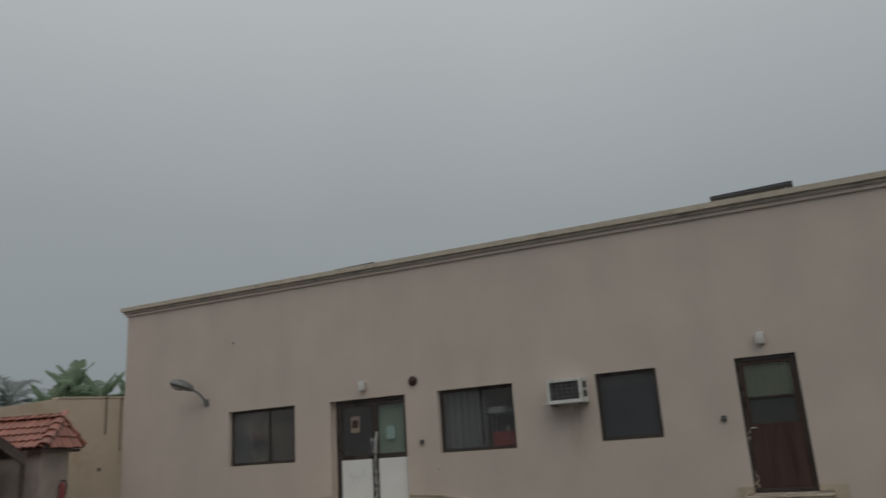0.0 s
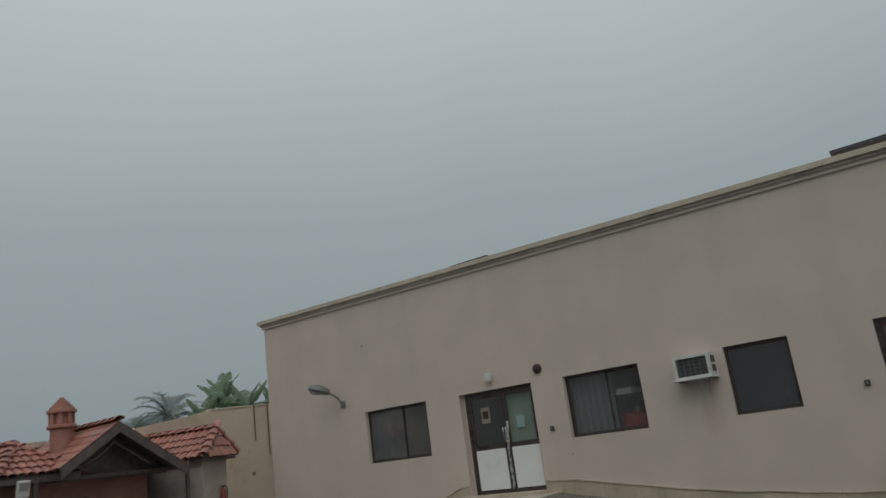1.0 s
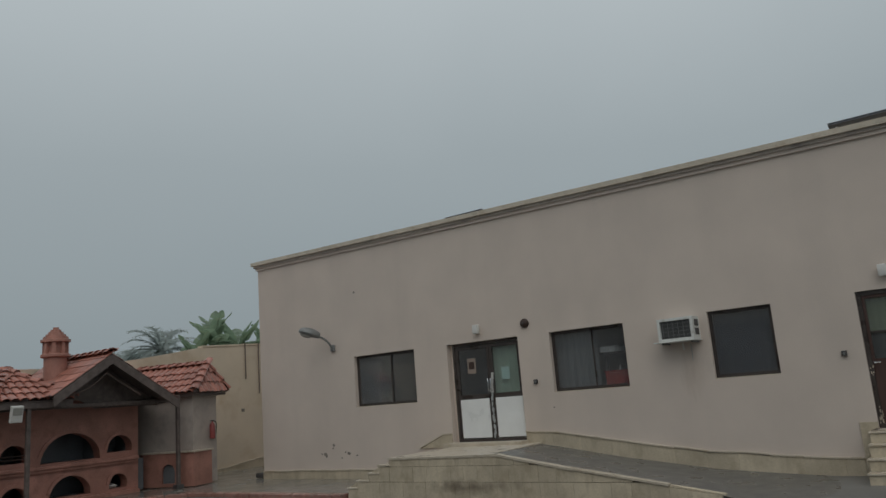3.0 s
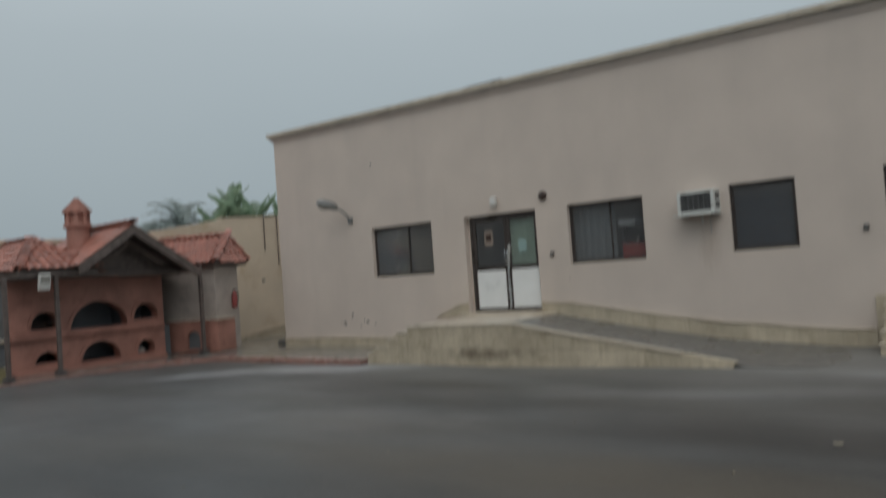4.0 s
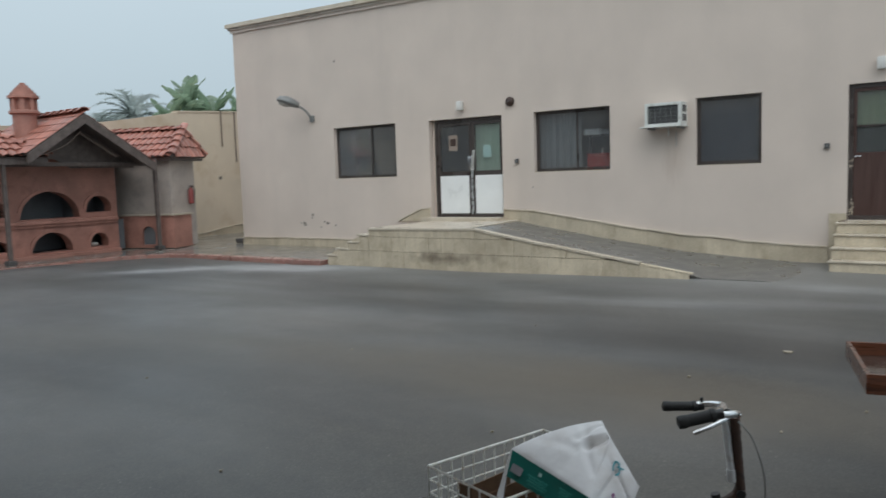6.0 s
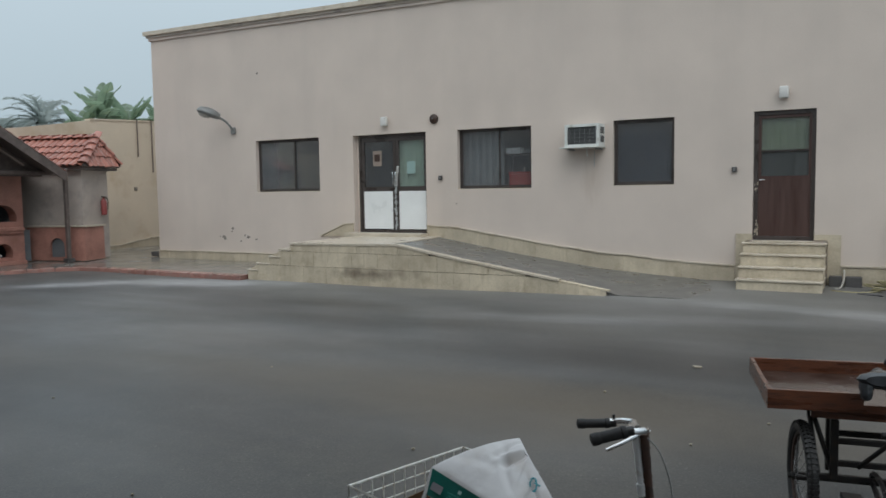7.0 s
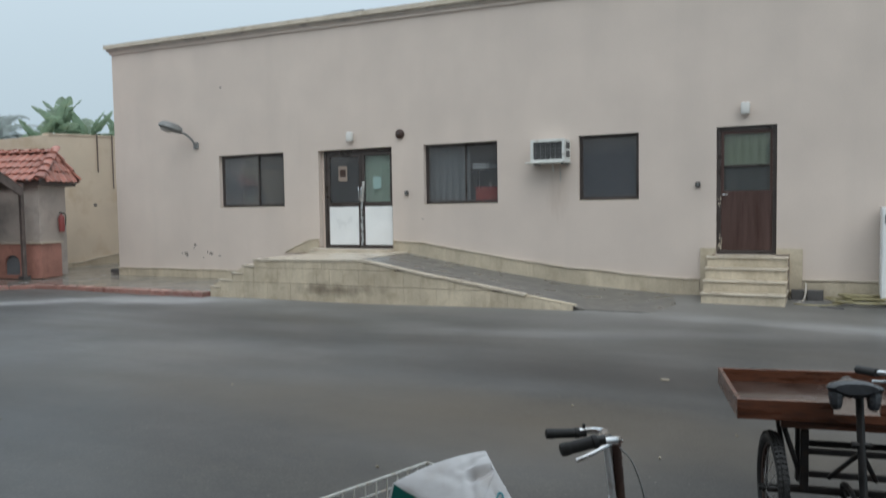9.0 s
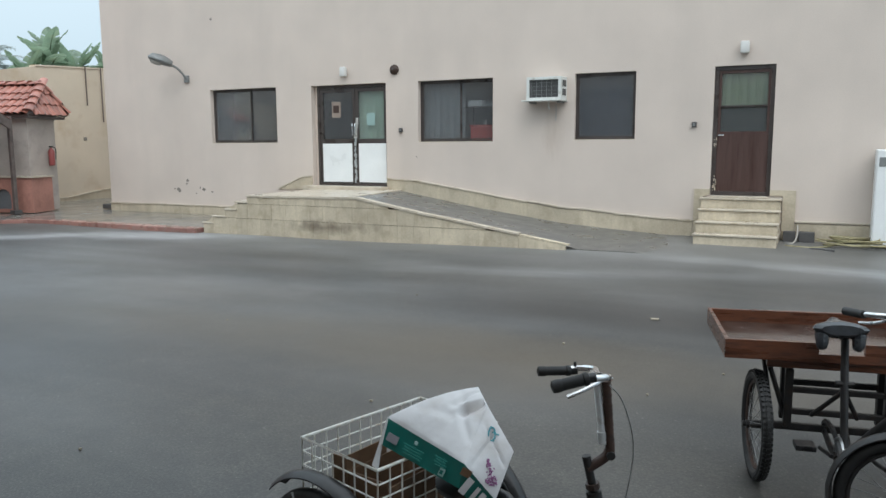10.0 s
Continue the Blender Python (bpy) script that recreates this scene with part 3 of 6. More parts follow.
part("edge_coping", plate([(3.065, 0.468), (4.79, 0.205), (4.79, 0.240), (3.065, 0.504)], [], 0.13, Matrix.Translation((0, FY - 0.022, 0))), M_COPING, landing)
part("edge_coping", plate([(4.80, 0.195), (5.62, 0.078), (5.62, 0.098), (4.80, 0.222)], [], 0.1, Matrix.Translation((0, FY + 0.004, 0))), M_LIME, landing, "loose stone strip at the end of the ramp")
bm = bmesh.new()
line = [(1.56, 0.730, 0.700), (3.07, 0.478, 0.400), (4.78, 0.225, 0.172), (5.75, 0.10, 0.10), (6.6, 0.04, 0.05), (7.15, -0.03, -0.03)]
rows = [[bm.verts.new((x + (0.0, -0.17, -0.30)[k] * (i == 0), y, (za, (za + zb) / 2, zb)[k] + 0.006)) for k, y in enumerate((FY + 0.10, -1.2, -0.03))] for i, (x, za, zb) in enumerate(line)]
for row in rows[3:]:
    row[0].co.z = min(row[0].co.z, ground_z(row[0].co.x, row[0].co.y) + 0.010)
    row[1].co.z = min(row[1].co.z, ground_z(row[1].co.x, row[1].co.y) + 0.035)
for v in rows[-1]:
    v.co.z = ground_z(v.co.x, v.co.y) - 0.02
low = [[bm.verts.new((v.co.x, v.co.y, v.co.z - 0.35)) for v in row] for row in rows]
for a, b, c, d in zip(rows, rows[1:], low, low[1:]):
    for k in range(2):
        bm.faces.new((a[k], a[k + 1], b[k + 1], b[k]))
    bm.faces.new((a[0], b[0], d[0], c[0]))
    bm.faces.new((a[2], b[2], d[2], c[2]))
part("ramp_surface", bm, M_RAMP, landing, "wet dark grey screed", smooth=True)
# sloped stone skirting beside the door
part("side_skirting", plate([(-1.92, 0.69), (-1.02, 0.69), (-1.02, 0.97), (-1.26, 0.97)], [], 0.026, Matrix.Translation((0, -0.03, 0))), M_LIME, landing)
part("side_coping", plate([(-1.94, 0.69), (-1.26, 0.972), (-1.02, 0.972), (-1.02, 0.995), (-1.28, 0.995), (-1.98, 0.70)], [], 0.04, Matrix.Translation((0, -0.045, 0))), M_COPING, landing)

# ---- steps of the single door ----
steps = thing("door_steps", "four cream limestone steps below the brown door", "steps")
for k in range(4):
    f, z = -0.95 + 0.235 * k, (0.195, 0.380, 0.570, 0.745)[k]
    under = (-0.04, 0.196, 0.381, 0.571)[k]
    part("riser", bx(7.29, 8.545, f, -0.02, under, z - 0.034, 0.003), M_LIME, steps)
    part("tread", bx(7.27, 8.56, f - 0.025, -0.02, z - 0.028, z, 0.006), M_COPING, steps)
part("threshold", bx(7.42, 8.34, -0.16, 0.02, 0.746, 0.768, 0.006), M_COPING, steps)
part("surround", plate([(7.14, 0.02), (7.26, 0.02), (7.26, 0.74), (7.40, 0.79), (7.40, 0.88), (7.14, 0.88)], [], 0.028, Matrix.Translation((0, -0.03, 0))), M_LIME, steps)
part("surround", plate([(8.565, 0.02), (8.76, 0.02), (8.76, 0.88), (8.36, 0.88), (8.36, 0.79), (8.565, 0.79)], [], 0.028, Matrix.Translation((0, -0.03, 0))), M_LIME, steps)


# ---- windows and doors ----
def frame_bars(x0, x1, z0, z1, w, y0, y1, host, material=M_FRAME, name="frame_bar"):
    part(name, bx(x0, x0 + w, y0, y1, z0, z1, 0.004), material, host)
    part(name, bx(x1 - w, x1, y0, y1, z0, z1, 0.004), material, host)
    part(name, bx(x0 + w, x1 - w, y0, y1, z0, z0 + w, 0.004), material, host)
    part(name, bx(x0 + w, x1 - w, y0, y1, z1 - w, z1, 0.004), material, host)


def pane(x0, x1, z0, z1, y, host, material):
    ob = part("pane", bx(x0, x1, y, y + 0.006, z0, z1), material, host)
    ob.visible_shadow = False
    return ob


def sliding_window(name, o, mid, label, y=0.10):
    x0, x1, z0, z1 = o
    w = setting(new(name), label, "window")
    part("sill", bx(x0, x1, 0.004, 0.22, z0 - 0.02, z0 + 0.012, 0.004), M_LIME, w)
    frame_bars(x0 + 0.003, x1 - 0.003, z0 + 0.014, z1 - 0.003, 0.030, y, y + 0.07, w)
    for k, (a, b) in enumerate(((x0 + 0.035, mid + 0.02), (mid - 0.02, x1 - 0.035)) if mid else ((x0 + 0.035, x1 - 0.035),)):
        yy = y + 0.012 + 0.026 * k
        frame_bars(a, b, z0 + 0.046, z1 - 0.035, 0.028, yy, yy + 0.022, w, name="sash_bar")
        pane(a + 0.024, b - 0.024, z0 + 0.07, z1 - 0.06, yy + 0.008, w, M_GLASS_DARK)
    return w


sliding_window("window_1", W1, -2.80, "dark brown sliding window with tinted panes")
sliding_window("window_2", W2, 2.57, "dark brown sliding window, grey curtain behind one pane")
sliding_window("window_3", W3, None, "dark brown window with navy blind behind the glass", 0.06)


def drape(name, x0, x1, z0, z1, y, material, label, category, folds=9, depth=0.03):
    bm = bmesh.new()
    n = folds * 6
    rows = []
    for z in (z0, z1):
        rows.append([bm.verts.new((x0 + (x1 - x0) * i / n, y + depth * math.sin(i * math.tau / 6 + 0.5 * math.sin(i)), z)) for i in range(n + 1)])
    back = [[bm.verts.new(v.co + Vector((0, 0.004, 0))) for v in row] for row in rows]
    for a, b in (rows, back):
        for i in range(n):
            bm.faces.new((a[i], a[i + 1], b[i + 1], b[i]))
    return tagged(part(name, bm, material, smooth=True), label, category)


drape("curtain", 1.68, 2.60, 1.72, 2.95, 0.27, M_CURTAIN, "grey curtain drawn across half the window", "curtain", 6, 0.012)
tagged(part("roller_blind", bx(4.98, 6.06, 0.20, 0.205, 1.74, 2.95), M_NAVY), "navy blind lowered behind the window", "blind")

# objects seen behind the second window
crate = thing("plastic_crate", "red plastic crate standing behind the window", "crate")
part("crate_body", bx(2.72, 3.28, 0.245, 0.56, 1.45, 2.02, 0.02), M_RED_PLASTIC, crate)
part("crate_rim", bx(2.70, 3.30, 0.235, 0.57, 2.02, 2.055, 0.01), M_RED_PLASTIC, crate)
rack = thing("steel_table", "steel table behind the window", "table")
part("tabletop", bx(1.75, 3.32, 0.23, 0.95, 1.41, 1.45, 0.006), M_ALU, rack)
for x in (1.80, 3.27):
    for y in (0.28, 0.90):
        part("leg", tube([(x, y, 0.76), (x, y, 1.41)], 0.02), M_ALU, rack)
bottle = tagged(part("bottle", lathe([(0.03, 0), (0.033, 0.02), (0.033, 0.13), (0.014, 0.18), (0.014, 0.21), (0.016, 0.21), (0.016, 0.23)], 14, m=Matrix.Translation((2.22, 0.42, 1.45 + 0.0)) @ Matrix.Scale(1.6, 4)), M_WHITE_PLASTIC, smooth=True), "white plastic bottle on the steel table", "bottle")
tagged(part("paper_box", bx(2.66, 2.98, 0.25, 0.44, 2.42, 2.54, 0.008), M_WHITE_PANEL), "pale carton on a shelf behind the window", "box")
tagged(part("small_carton", bx(3.02, 3.20, 0.26, 0.42, 2.42, 2.51, 0.006), M_CURTAIN), "small grey carton on a shelf behind the window", "box")
tagged(part("white_cup", lathe([(0.028, 0.0), (0.036, 0.10), (0.038, 0.10), (0.032, 0.095), (0.025, 0.004)], 16, m=Matrix.Translation((2.98, 0.40, 2.056))), M_WHITE_PLASTIC, smooth=True), "white cup standing on the red crate", "cup")
shelf = thing("wall_shelf", "dark shelf behind the window", "shelf")
part("board", bx(2.62, 3.30, 0.24, 0.60, 2.40, 2.42), M_DARK_WOOD, shelf)
for x in (2.64, 3.28):
    part("upright", bx(x - 0.015, x + 0.015, 0.57, 0.60, 1.45, 2.40), M_DARK_WOOD, shelf)

# double door
door_1 = setting(new("door_1"), "dark brown aluminium double door with white lower panels", "double door")
x0, x1, z0, z1 = D1
DY = 0.11
frame_bars(x0 + 0.075, x1 - 0.003, z0 + 0.003, z1 - 0.003, 0.06, DY, DY + 0.08, door_1)
part("frame_bar", bx(x0 + 0.004, x0 + 0.073, DY + 0.03, DY + 0.08, z0 + 0.003, z1 - 0.004), M_WALL, door_1, "plastered jamb")
for k, (a, b) in enumerate(((-0.86, 0.045), (0.055, 0.835))):
    leaf = part("door_leaf", plate(rect(a, b, z0 + 0.07, z1 - 0.07), [rect(a + 0.075, b - 0.06, 1.80, z1 - 0.15)], 0.045, Matrix.Translation((0, DY + 0.015, 0))), M_FRAME, door_1)
    part("lower_panel", bx(a + (0.062 if k == 0 else 0.085), b - (0.075 if k == 0 else 0.005), DY - 0.005, DY + 0.012, z0 + 0.085, 1.70, 0.004), M_WHITE_PANEL, leaf, "white laminate kick panel")
    pane(a + 0.06, b - 0.045, 1.79, z1 - 0.14, DY + 0.035, leaf, M_GLASS_DARK if k == 0 else M_GLASS_CLEAR)
    hx = 0.075 if k else 0.01
    part("handle", tube(curve_points([(hx, DY + 0.01, 1.86), (hx, DY - 0.05, 1.88), (hx, DY - 0.05, 2.10), (hx, DY + 0.01, 2.12)], 4), 0.012), M_CHROME, leaf, "worn metal pull handle", smooth=True)
bm = bmesh.new()
rng = random.Random(8)
for k in range(46):
    z = rng.uniform(0.84, 1.80)
    c, w = 0.048 + rng.uniform(-0.022, 0.022), rng.uniform(0.006, 0.018)
    bx(c - w, c + w, DY - 0.001 - 0.0004 * k / 46, DY + 0.02, z, z + rng.uniform(0.015, 0.09), 0.0, bm)
part("worn_strip", bm, M_CURTAIN, door_1, "grey bare metal showing along the meeting edge")
bm = bmesh.new()
for k in range(16):
    z = 1.82 + 0.026 * k
    c, w = 0.05 + 0.05 * k / 16 + rng.uniform(-0.012, 0.012), rng.uniform(0.022, 0.045) * (1.15 - 0.5 * k / 16)
    bx(c - w, c + w, DY - 0.0015, DY + 0.02, z, z + 0.036, 0.0, bm)
part("worn_strip", bm, M_WHITE_PLASTIC, door_1, "peeling white paint along the meeting edge")
part("notice", bx(-0.56, -0.33, DY + 0.030, DY + 0.033, 2.26, 2.60), M_PAPER, door_1, "faded paper notice on the glass")
part("notice_picture", bx(-0.52, -0.37, DY + 0.026, DY + 0.029, 2.36, 2.52), M_RUST, door_1)
drape("door_curtain", 0.06, 0.86, 0.78, 2.94, 0.235, M_FROST, "pale green film hanging behind the door glass", "curtain", 4, 0.008)
part("paper_sheet", bx(0.34, 0.54, DY + 0.028, DY + 0.031, 2.08, 2.34), M_PRINT_PALE, door_1, "pale paper behind the glass")

# single brown door
door_2 = setting(new("door_2"), "brown door with glazed upper half and worn paint", "door")
x0, x1, z0, z1 = D2
frame_bars(x0 + 0.003, x1 - 0.003, z0 + 0.003, z1 - 0.003, 0.065, 0.05, 0.13, door_2)
leaf = part("door_leaf", plate(rect(x0 + 0.07, x1 - 0.07, z0 + 0.02, z1 - 0.07), [rect(x0 + 0.115, x1 - 0.11, 1.86, z1 - 0.12)], 0.045, Matrix.Translation((0, 0.07, 0))), M_BROWN_DOOR, door_2)
pane(x0 + 0.105, x1 - 0.10, 1.85, z1 - 0.11, 0.09, leaf, M_GLASS_CLEAR)
part("mid_rail", bx(x0 + 0.105, x1 - 0.10, 0.072, 0.10, 2.27, 2.30), M_FRAME, leaf)
part("handle", tube(curve_points([(x0 + 0.10, 0.07, 1.80), (x0 + 0.10, 0.02, 1.80), (x0 + 0.19, 0.015, 1.80)], 4), 0.011), M_CHROME, leaf, "metal lever handle", smooth=True)
bm = bmesh.new()
for k in range(22):
    z = rng.choice((rng.uniform(0.83, 1.12), rng.uniform(0.85, 1.0), rng.uniform(1.55, 1.75)))
    a = x0 + rng.uniform(0.02, 0.075)
    bx(a, a + rng.uniform(0.006, 0.02), 0.046 - 0.0002 * k, 0.056, z, z + rng.uniform(0.012, 0.05), 0.0, bm)
part("bare_metal", bm, M_COPING, door_2, "scratched paint at the lock side")
drape("door_blind", x0 + 0.09, x1 - 0.09, 2.285, 2.90, 0.15, M_BLIND, "olive blind half lowered behind the door glass", "blind", 6, 0.005)

# ---- fittings on the wall ----
ac = thing("window_air_conditioner", "weathered white air conditioner box set into the wall", "air conditioner")
AX0, AX1, AZ0, AZ1, AY = 4.14, 4.80, 2.47, 2.885, -0.36
part("casing", plate(rect(AX0, AX1, AZ0, AZ1), [rect(AX0 + 0.05, AX1 - 0.05, AZ0 + 0.045, AZ1 - 0.05)], 0.36, Matrix.Translation((0, AY, 0))), M_AC_WHITE, ac)
part("coil", bx(AX0 + 0.03, AX1 - 0.03, AY + 0.05, AY + 0.10, AZ0 + 0.03, AZ1 - 0.03), M_AC_DARK, ac, "dark coil")
for k in range(5):
    x = AX0 + 0.09 + 0.096 * k
    part("grille_bar", bx(x, x + 0.005, AY + 0.022, AY + 0.03, AZ0 + 0.04, AZ1 - 0.04), M_LAMP_GREY, ac)
for k in range(4):
    z = AZ0 + 0.10 + 0.07 * k
    part("grille_bar", bx(AX0 + 0.04, AX1 - 0.04, AY + 0.030, AY + 0.036, z, z + 0.005), M_LAMP_GREY, ac)
for k in range(2):
    part("side_louvre", bx(AX1 - 0.004, AX1 + 0.004, AY + 0.10, AY + 0.30, AZ0 + 0.08 + 0.16 * k, AZ0 + 0.20 + 0.16 * k), M_AC_DARK, ac)
part("shelf_plate", bx(AX0 - 0.09, AX1 + 0.02, AY - 0.05, -0.002, AZ0 - 0.022, AZ0 - 0.002, 0.005), M_AC_WHITE, ac)
for x in (AX0 + 0.06, AX1 - 0.06):
    part("bracket", bx(x - 0.015, x + 0.015, AY + 0.02, -0.002, AZ0 - 0.055, AZ0 - 0.023), M_LAMP_GREY, ac)
part("drain_spout", tube(curve_points([(4.50, -0.14, AZ0 - 0.02), (4.50, -0.14, AZ0 - 0.10), (4.51, -0.13, AZ0 - 0.17)], 4), 0.014), M_WHITE_PLASTIC, ac, smooth=True)
part("drain_hose", tube(curve_points([(4.60, -0.015, AZ0 - 0.06), (4.605, -0.015, 2.25), (4.60, -0.012, 2.10)], 5), 0.006), M_CURTAIN, ac, smooth=True)

lamp = thing("street_lamp", "grey cobra-head lamp on a short wall arm", "lamp")
part("bracket", bx(-4.68, -4.54, -0.05, -0.002, 3.17, 3.33, 0.008), M_LAMP_GREY, lamp)
part("arm", tube(curve_points([(-4.61, -0.05, 3.25), (-4.63, -0.13, 3.37), (-4.68, -0.25, 3.49), (-4.75, -0.38, 3.565)], 5), 0.026), M_LAMP_GREY, lamp, smooth=True)
head = look((-4.87, -0.58, 3.635), (-5.13, -1.00, 3.80)) @ Matrix.Rotation(radians(-90), 4, "X") @ Matrix.Rotation(radians(180), 4, "Z") @ Matrix.Diagonal((1.25, 0.80, 1.35, 1))
bm = bmesh.new()
rings = []
for k in range(11):
    t = k / 10
    w = 0.05 + 0.085 * math.sin(math.pi * min(1, t * 0.9 + 0.06)) ** 0.8
    h = 0.045 + 0.05 * math.sin(math.pi * (t * 0.85 + 0.1))
    y = 0.34 - 0.68 * t
    if k == 10:
        w, h = 0.03, 0.02
    rings.append([bm.verts.new(head @ Vector((w * math.cos(a), y, (h * 1.2 if math.sin(a) > 0 else h * 0.55) * math.sin(a)))) for a in [j * math.tau / 14 for j in range(14)]])
for a, b in zip(rings, rings[1:]):
    for j in range(14):
        bm.faces.new((a[j], a[(j + 1) % 14], b[(j + 1) % 14], b[j]))
bm.faces.new(rings[0])
bm.faces.new(rings[-1])
part("head", bm, M_LAMP_GREY, lamp, smooth=True)
part("lens", lathe([(0.01, -0.085), (0.07, -0.07), (0.095, -0.03), (0.095, 0.0)], 18, m=head @ Matrix.Translation((0, -0.09, -0.01)) @ Matrix.Diagonal((0.85, 2.0, 0.9, 1))), M_LENS, lamp, "clear prismatic lens", smooth=True)


def wall_light(x, z, label):
    w = thing("wall_light", label, "wall light", Matrix.Translation((x, 0, z)), "white wall lights above the doors")
    part("back_plate", bx(-0.05, 0.05, -0.02, -0.002, -0.09, 0.09, 0.006), M_WHITE_PLASTIC, w)
    part("cover", bx(-0.072, 0.072, -0.13, -0.02, -0.10, 0.10, 0.025), M_WHITE_PLASTIC, w, "white plastic cover", smooth=True)


wall_light(-0.10, 3.21, "white box light on the wall above the double door")
wall_light(7.87, 3.24, "white box light on the wall above the brown door")
bell = thing("alarm_bell", "round rusty brown bell on the wall", "bell")
turn = Matrix.Translation((1.12, -0.002, 3.20)) @ Matrix.Rotation(radians(90), 4, "X")
part("dome", lathe([(0.10, 0.0), (0.10, 0.03), (0.085, 0.055), (0.04, 0.075), (0.005, 0.08)], 24, m=turn), M_RUST, bell, smooth=True)
part("screw", lathe([(0.018, 0.081), (0.018, 0.095), (0.005, 0.098)], 10, m=turn), M_BLOCK, bell)
for x, z in ((1.26, 1.965), (7.10, 1.985)):
    sw = thing("switch_box", "small dark weatherproof switch beside the door", "switch", Matrix.Translation((x, 0, z)), "switches beside the doors")
    part("box", bx(-0.04, 0.04, -0.05, -0.002, -0.045, 0.045, 0.008), M_BLOCK, sw)
    part("button", bx(-0.015, 0.015, -0.058, -0.051, -0.02, 0.02, 0.003), M_LAMP_GREY, sw)

# ---- things at the foot of the wall ----
for a, b in ((8.60, 8.79), (8.835, 9.075)):
    tagged(part("concrete_block", bx(a, b, -0.20, -0.06, 0.0, 0.215, 0.012), M_BLOCK), "dark wet concrete block beside the steps", "block", "blocks beside the steps")
rng = random.Random(3)
ctrl = []
for k in range(52):
    a = k * 0.83
    big = 1.0 + 0.35 * math.sin(k * 0.37)
    ctrl.append((9.70 + 0.42 * big * math.cos(a) + 0.10 * math.sin(k * 0.21), -0.47 + 0.21 * big * math.sin(a) + 0.03 * rng.uniform(-1, 1), 0.045 + 0.0022 * k + 0.05 * (0.5 + 0.5 * math.sin(a * 1.7))))
ctrl += [(9.30, -0.62, 0.06), (9.05, -0.72, 0.035), (8.80, -0.70, 0.035), (8.66, -0.62, 0.035)]
tagged(part("garden_hose", tube(curve_points(ctrl, 5), 0.014, 6), M_HOSE, smooth=True), "yellowish garden hose lying in loose coils by the wall", "hose")
tagged(part("hose_end", tube(curve_points([(9.02, -0.83, 0.03), (9.20, -0.87, 0.03), (9.36, -0.95, 0.03)], 4), 0.016, 8), M_BLOCK, smooth=True), "short dark hose end lying on the wet ground", "hose")
tagged(part("pale_pipe", tube(curve_points([(8.81, -0.045, 0.30), (8.815, -0.10, 0.28), (8.815, -0.23, 0.16), (8.78, -0.34, 0.06), (8.70, -0.46, 0.035)], 5), 0.014, 8), M_HOSE_PALE, smooth=True), "short pale hose hanging over the blocks", "hose")
cab = thing("white_cabinet", "tall white metal cabinet standing against the wall", "cabinet")
part("body", bx(9.86, 10.46, -0.50, -0.06, 0.06, 1.555, 0.012), M_WHITE_PANEL, cab)
part("door", bx(9.875, 10.445, -0.525, -0.502, 0.10, 1.54, 0.006), M_WHITE_PANEL, cab)
part("vent", bx(9.90, 10.02, -0.530, -0.526, 1.30, 1.44), M_LAMP_GREY, cab)

# ---- panels on the roof ----
for xa, xb, z in ((-1.48, -0.36, 6.14), (7.32, 8.78, 6.09)):
    pn = thing("solar_panel", "dark solar panel on a low stand on the flat roof", "solar panel", None, "solar panels on the roof")
    tilt = Matrix.Translation((xa, 1.0, z)) @ Matrix.Rotation(radians(-9), 4, "X")
    part("panel", plate(rect(0.02, xb - xa - 0.02, 0.012, 0.045), [], 1.0, tilt), M_PANEL, pn)
    part("rim", plate(rect(0, xb - xa, 0, 0.05), [rect(0.021, xb - xa - 0.021, 0.011, 0.046)], 1.02, tilt @ Matrix.Translation((0, -0.01, 0))), M_AC_DARK, pn)
    for x in (xa + 0.12, xb - 0.12):
        for y in (1.12, 1.82):
            part("leg", bx(x - 0.02, x + 0.02, y - 0.02, y + 0.02, 5.05, z + 0.01 - (y - 1.0) * 0.155), M_ALU, pn)

# ---- raised pavement, kerbs, boundary wall ----
def pavement(name, line, z, label):
    bm = bmesh.new()
    bm.faces.new([bm.verts.new((x, y, z)) for x, y in line])
    ext = bmesh.ops.extrude_face_region(bm, geom=bm.faces[:])
    for v in [g for g in ext["geom"] if isinstance(g, bmesh.types.BMVert)]:
        v.co.z = -0.3
    return setting(part(name, bm, M_PAVE), label, "pavement")


KERB = [(-7.95, -12.0), (-7.95, -9.0), (-7.93, -6.0), (-7.88, -4.4), (-7.7, -3.4), (-7.25, -2.85), (-6.5, -2.62), (-5.0, -2.58), (-2.06, -2.56)]
pavement("pavement_grill", [(-11.5, -12.0), *[(x - 0.13, y + (0.06 if i > 4 else 0)) for i, (x, y) in enumerate(KERB)], (-2.06, -0.05), (-7.4, -0.05), (-7.5, 9.0), (-11.5, 9.0)], 0.012, "wet grey paved strip before the grill house")


def kerb_line(name, line, z0, z1, width, label):
    host = setting(new(name), label, "kerb")
    pts = curve_points([(x, y, 0) for x, y in line], 12)
    run, last = [pts[0]], pts[0]
    for p in pts[1:]:
        if (p - last).length > 0.55:
            run.append(p)
            last = p
    if (pts[-1] - last).length > 0.15:
        run.append(pts[-1])
    for a, b in zip(run, run[1:]):
        d = b - a
        m = Matrix.Translation(a) @ Matrix.Rotation(math.atan2(d.y, d.x), 4, "Z")
        part("kerb_stone", bx(0.004, d.length - 0.004, 0, width, z0, z1, 0.012), M_KERB, host, m=m)


kerb_line("kerb_grill", KERB, -0.20, 0.022, 0.26, "red painted kerb stones along the pavement")
setting(part("pavement_near", bx(-30, 16, -40, -12.48, -0.3, 0.14), M_PAVE), "wet grey pavement behind a red kerb", "pavement")
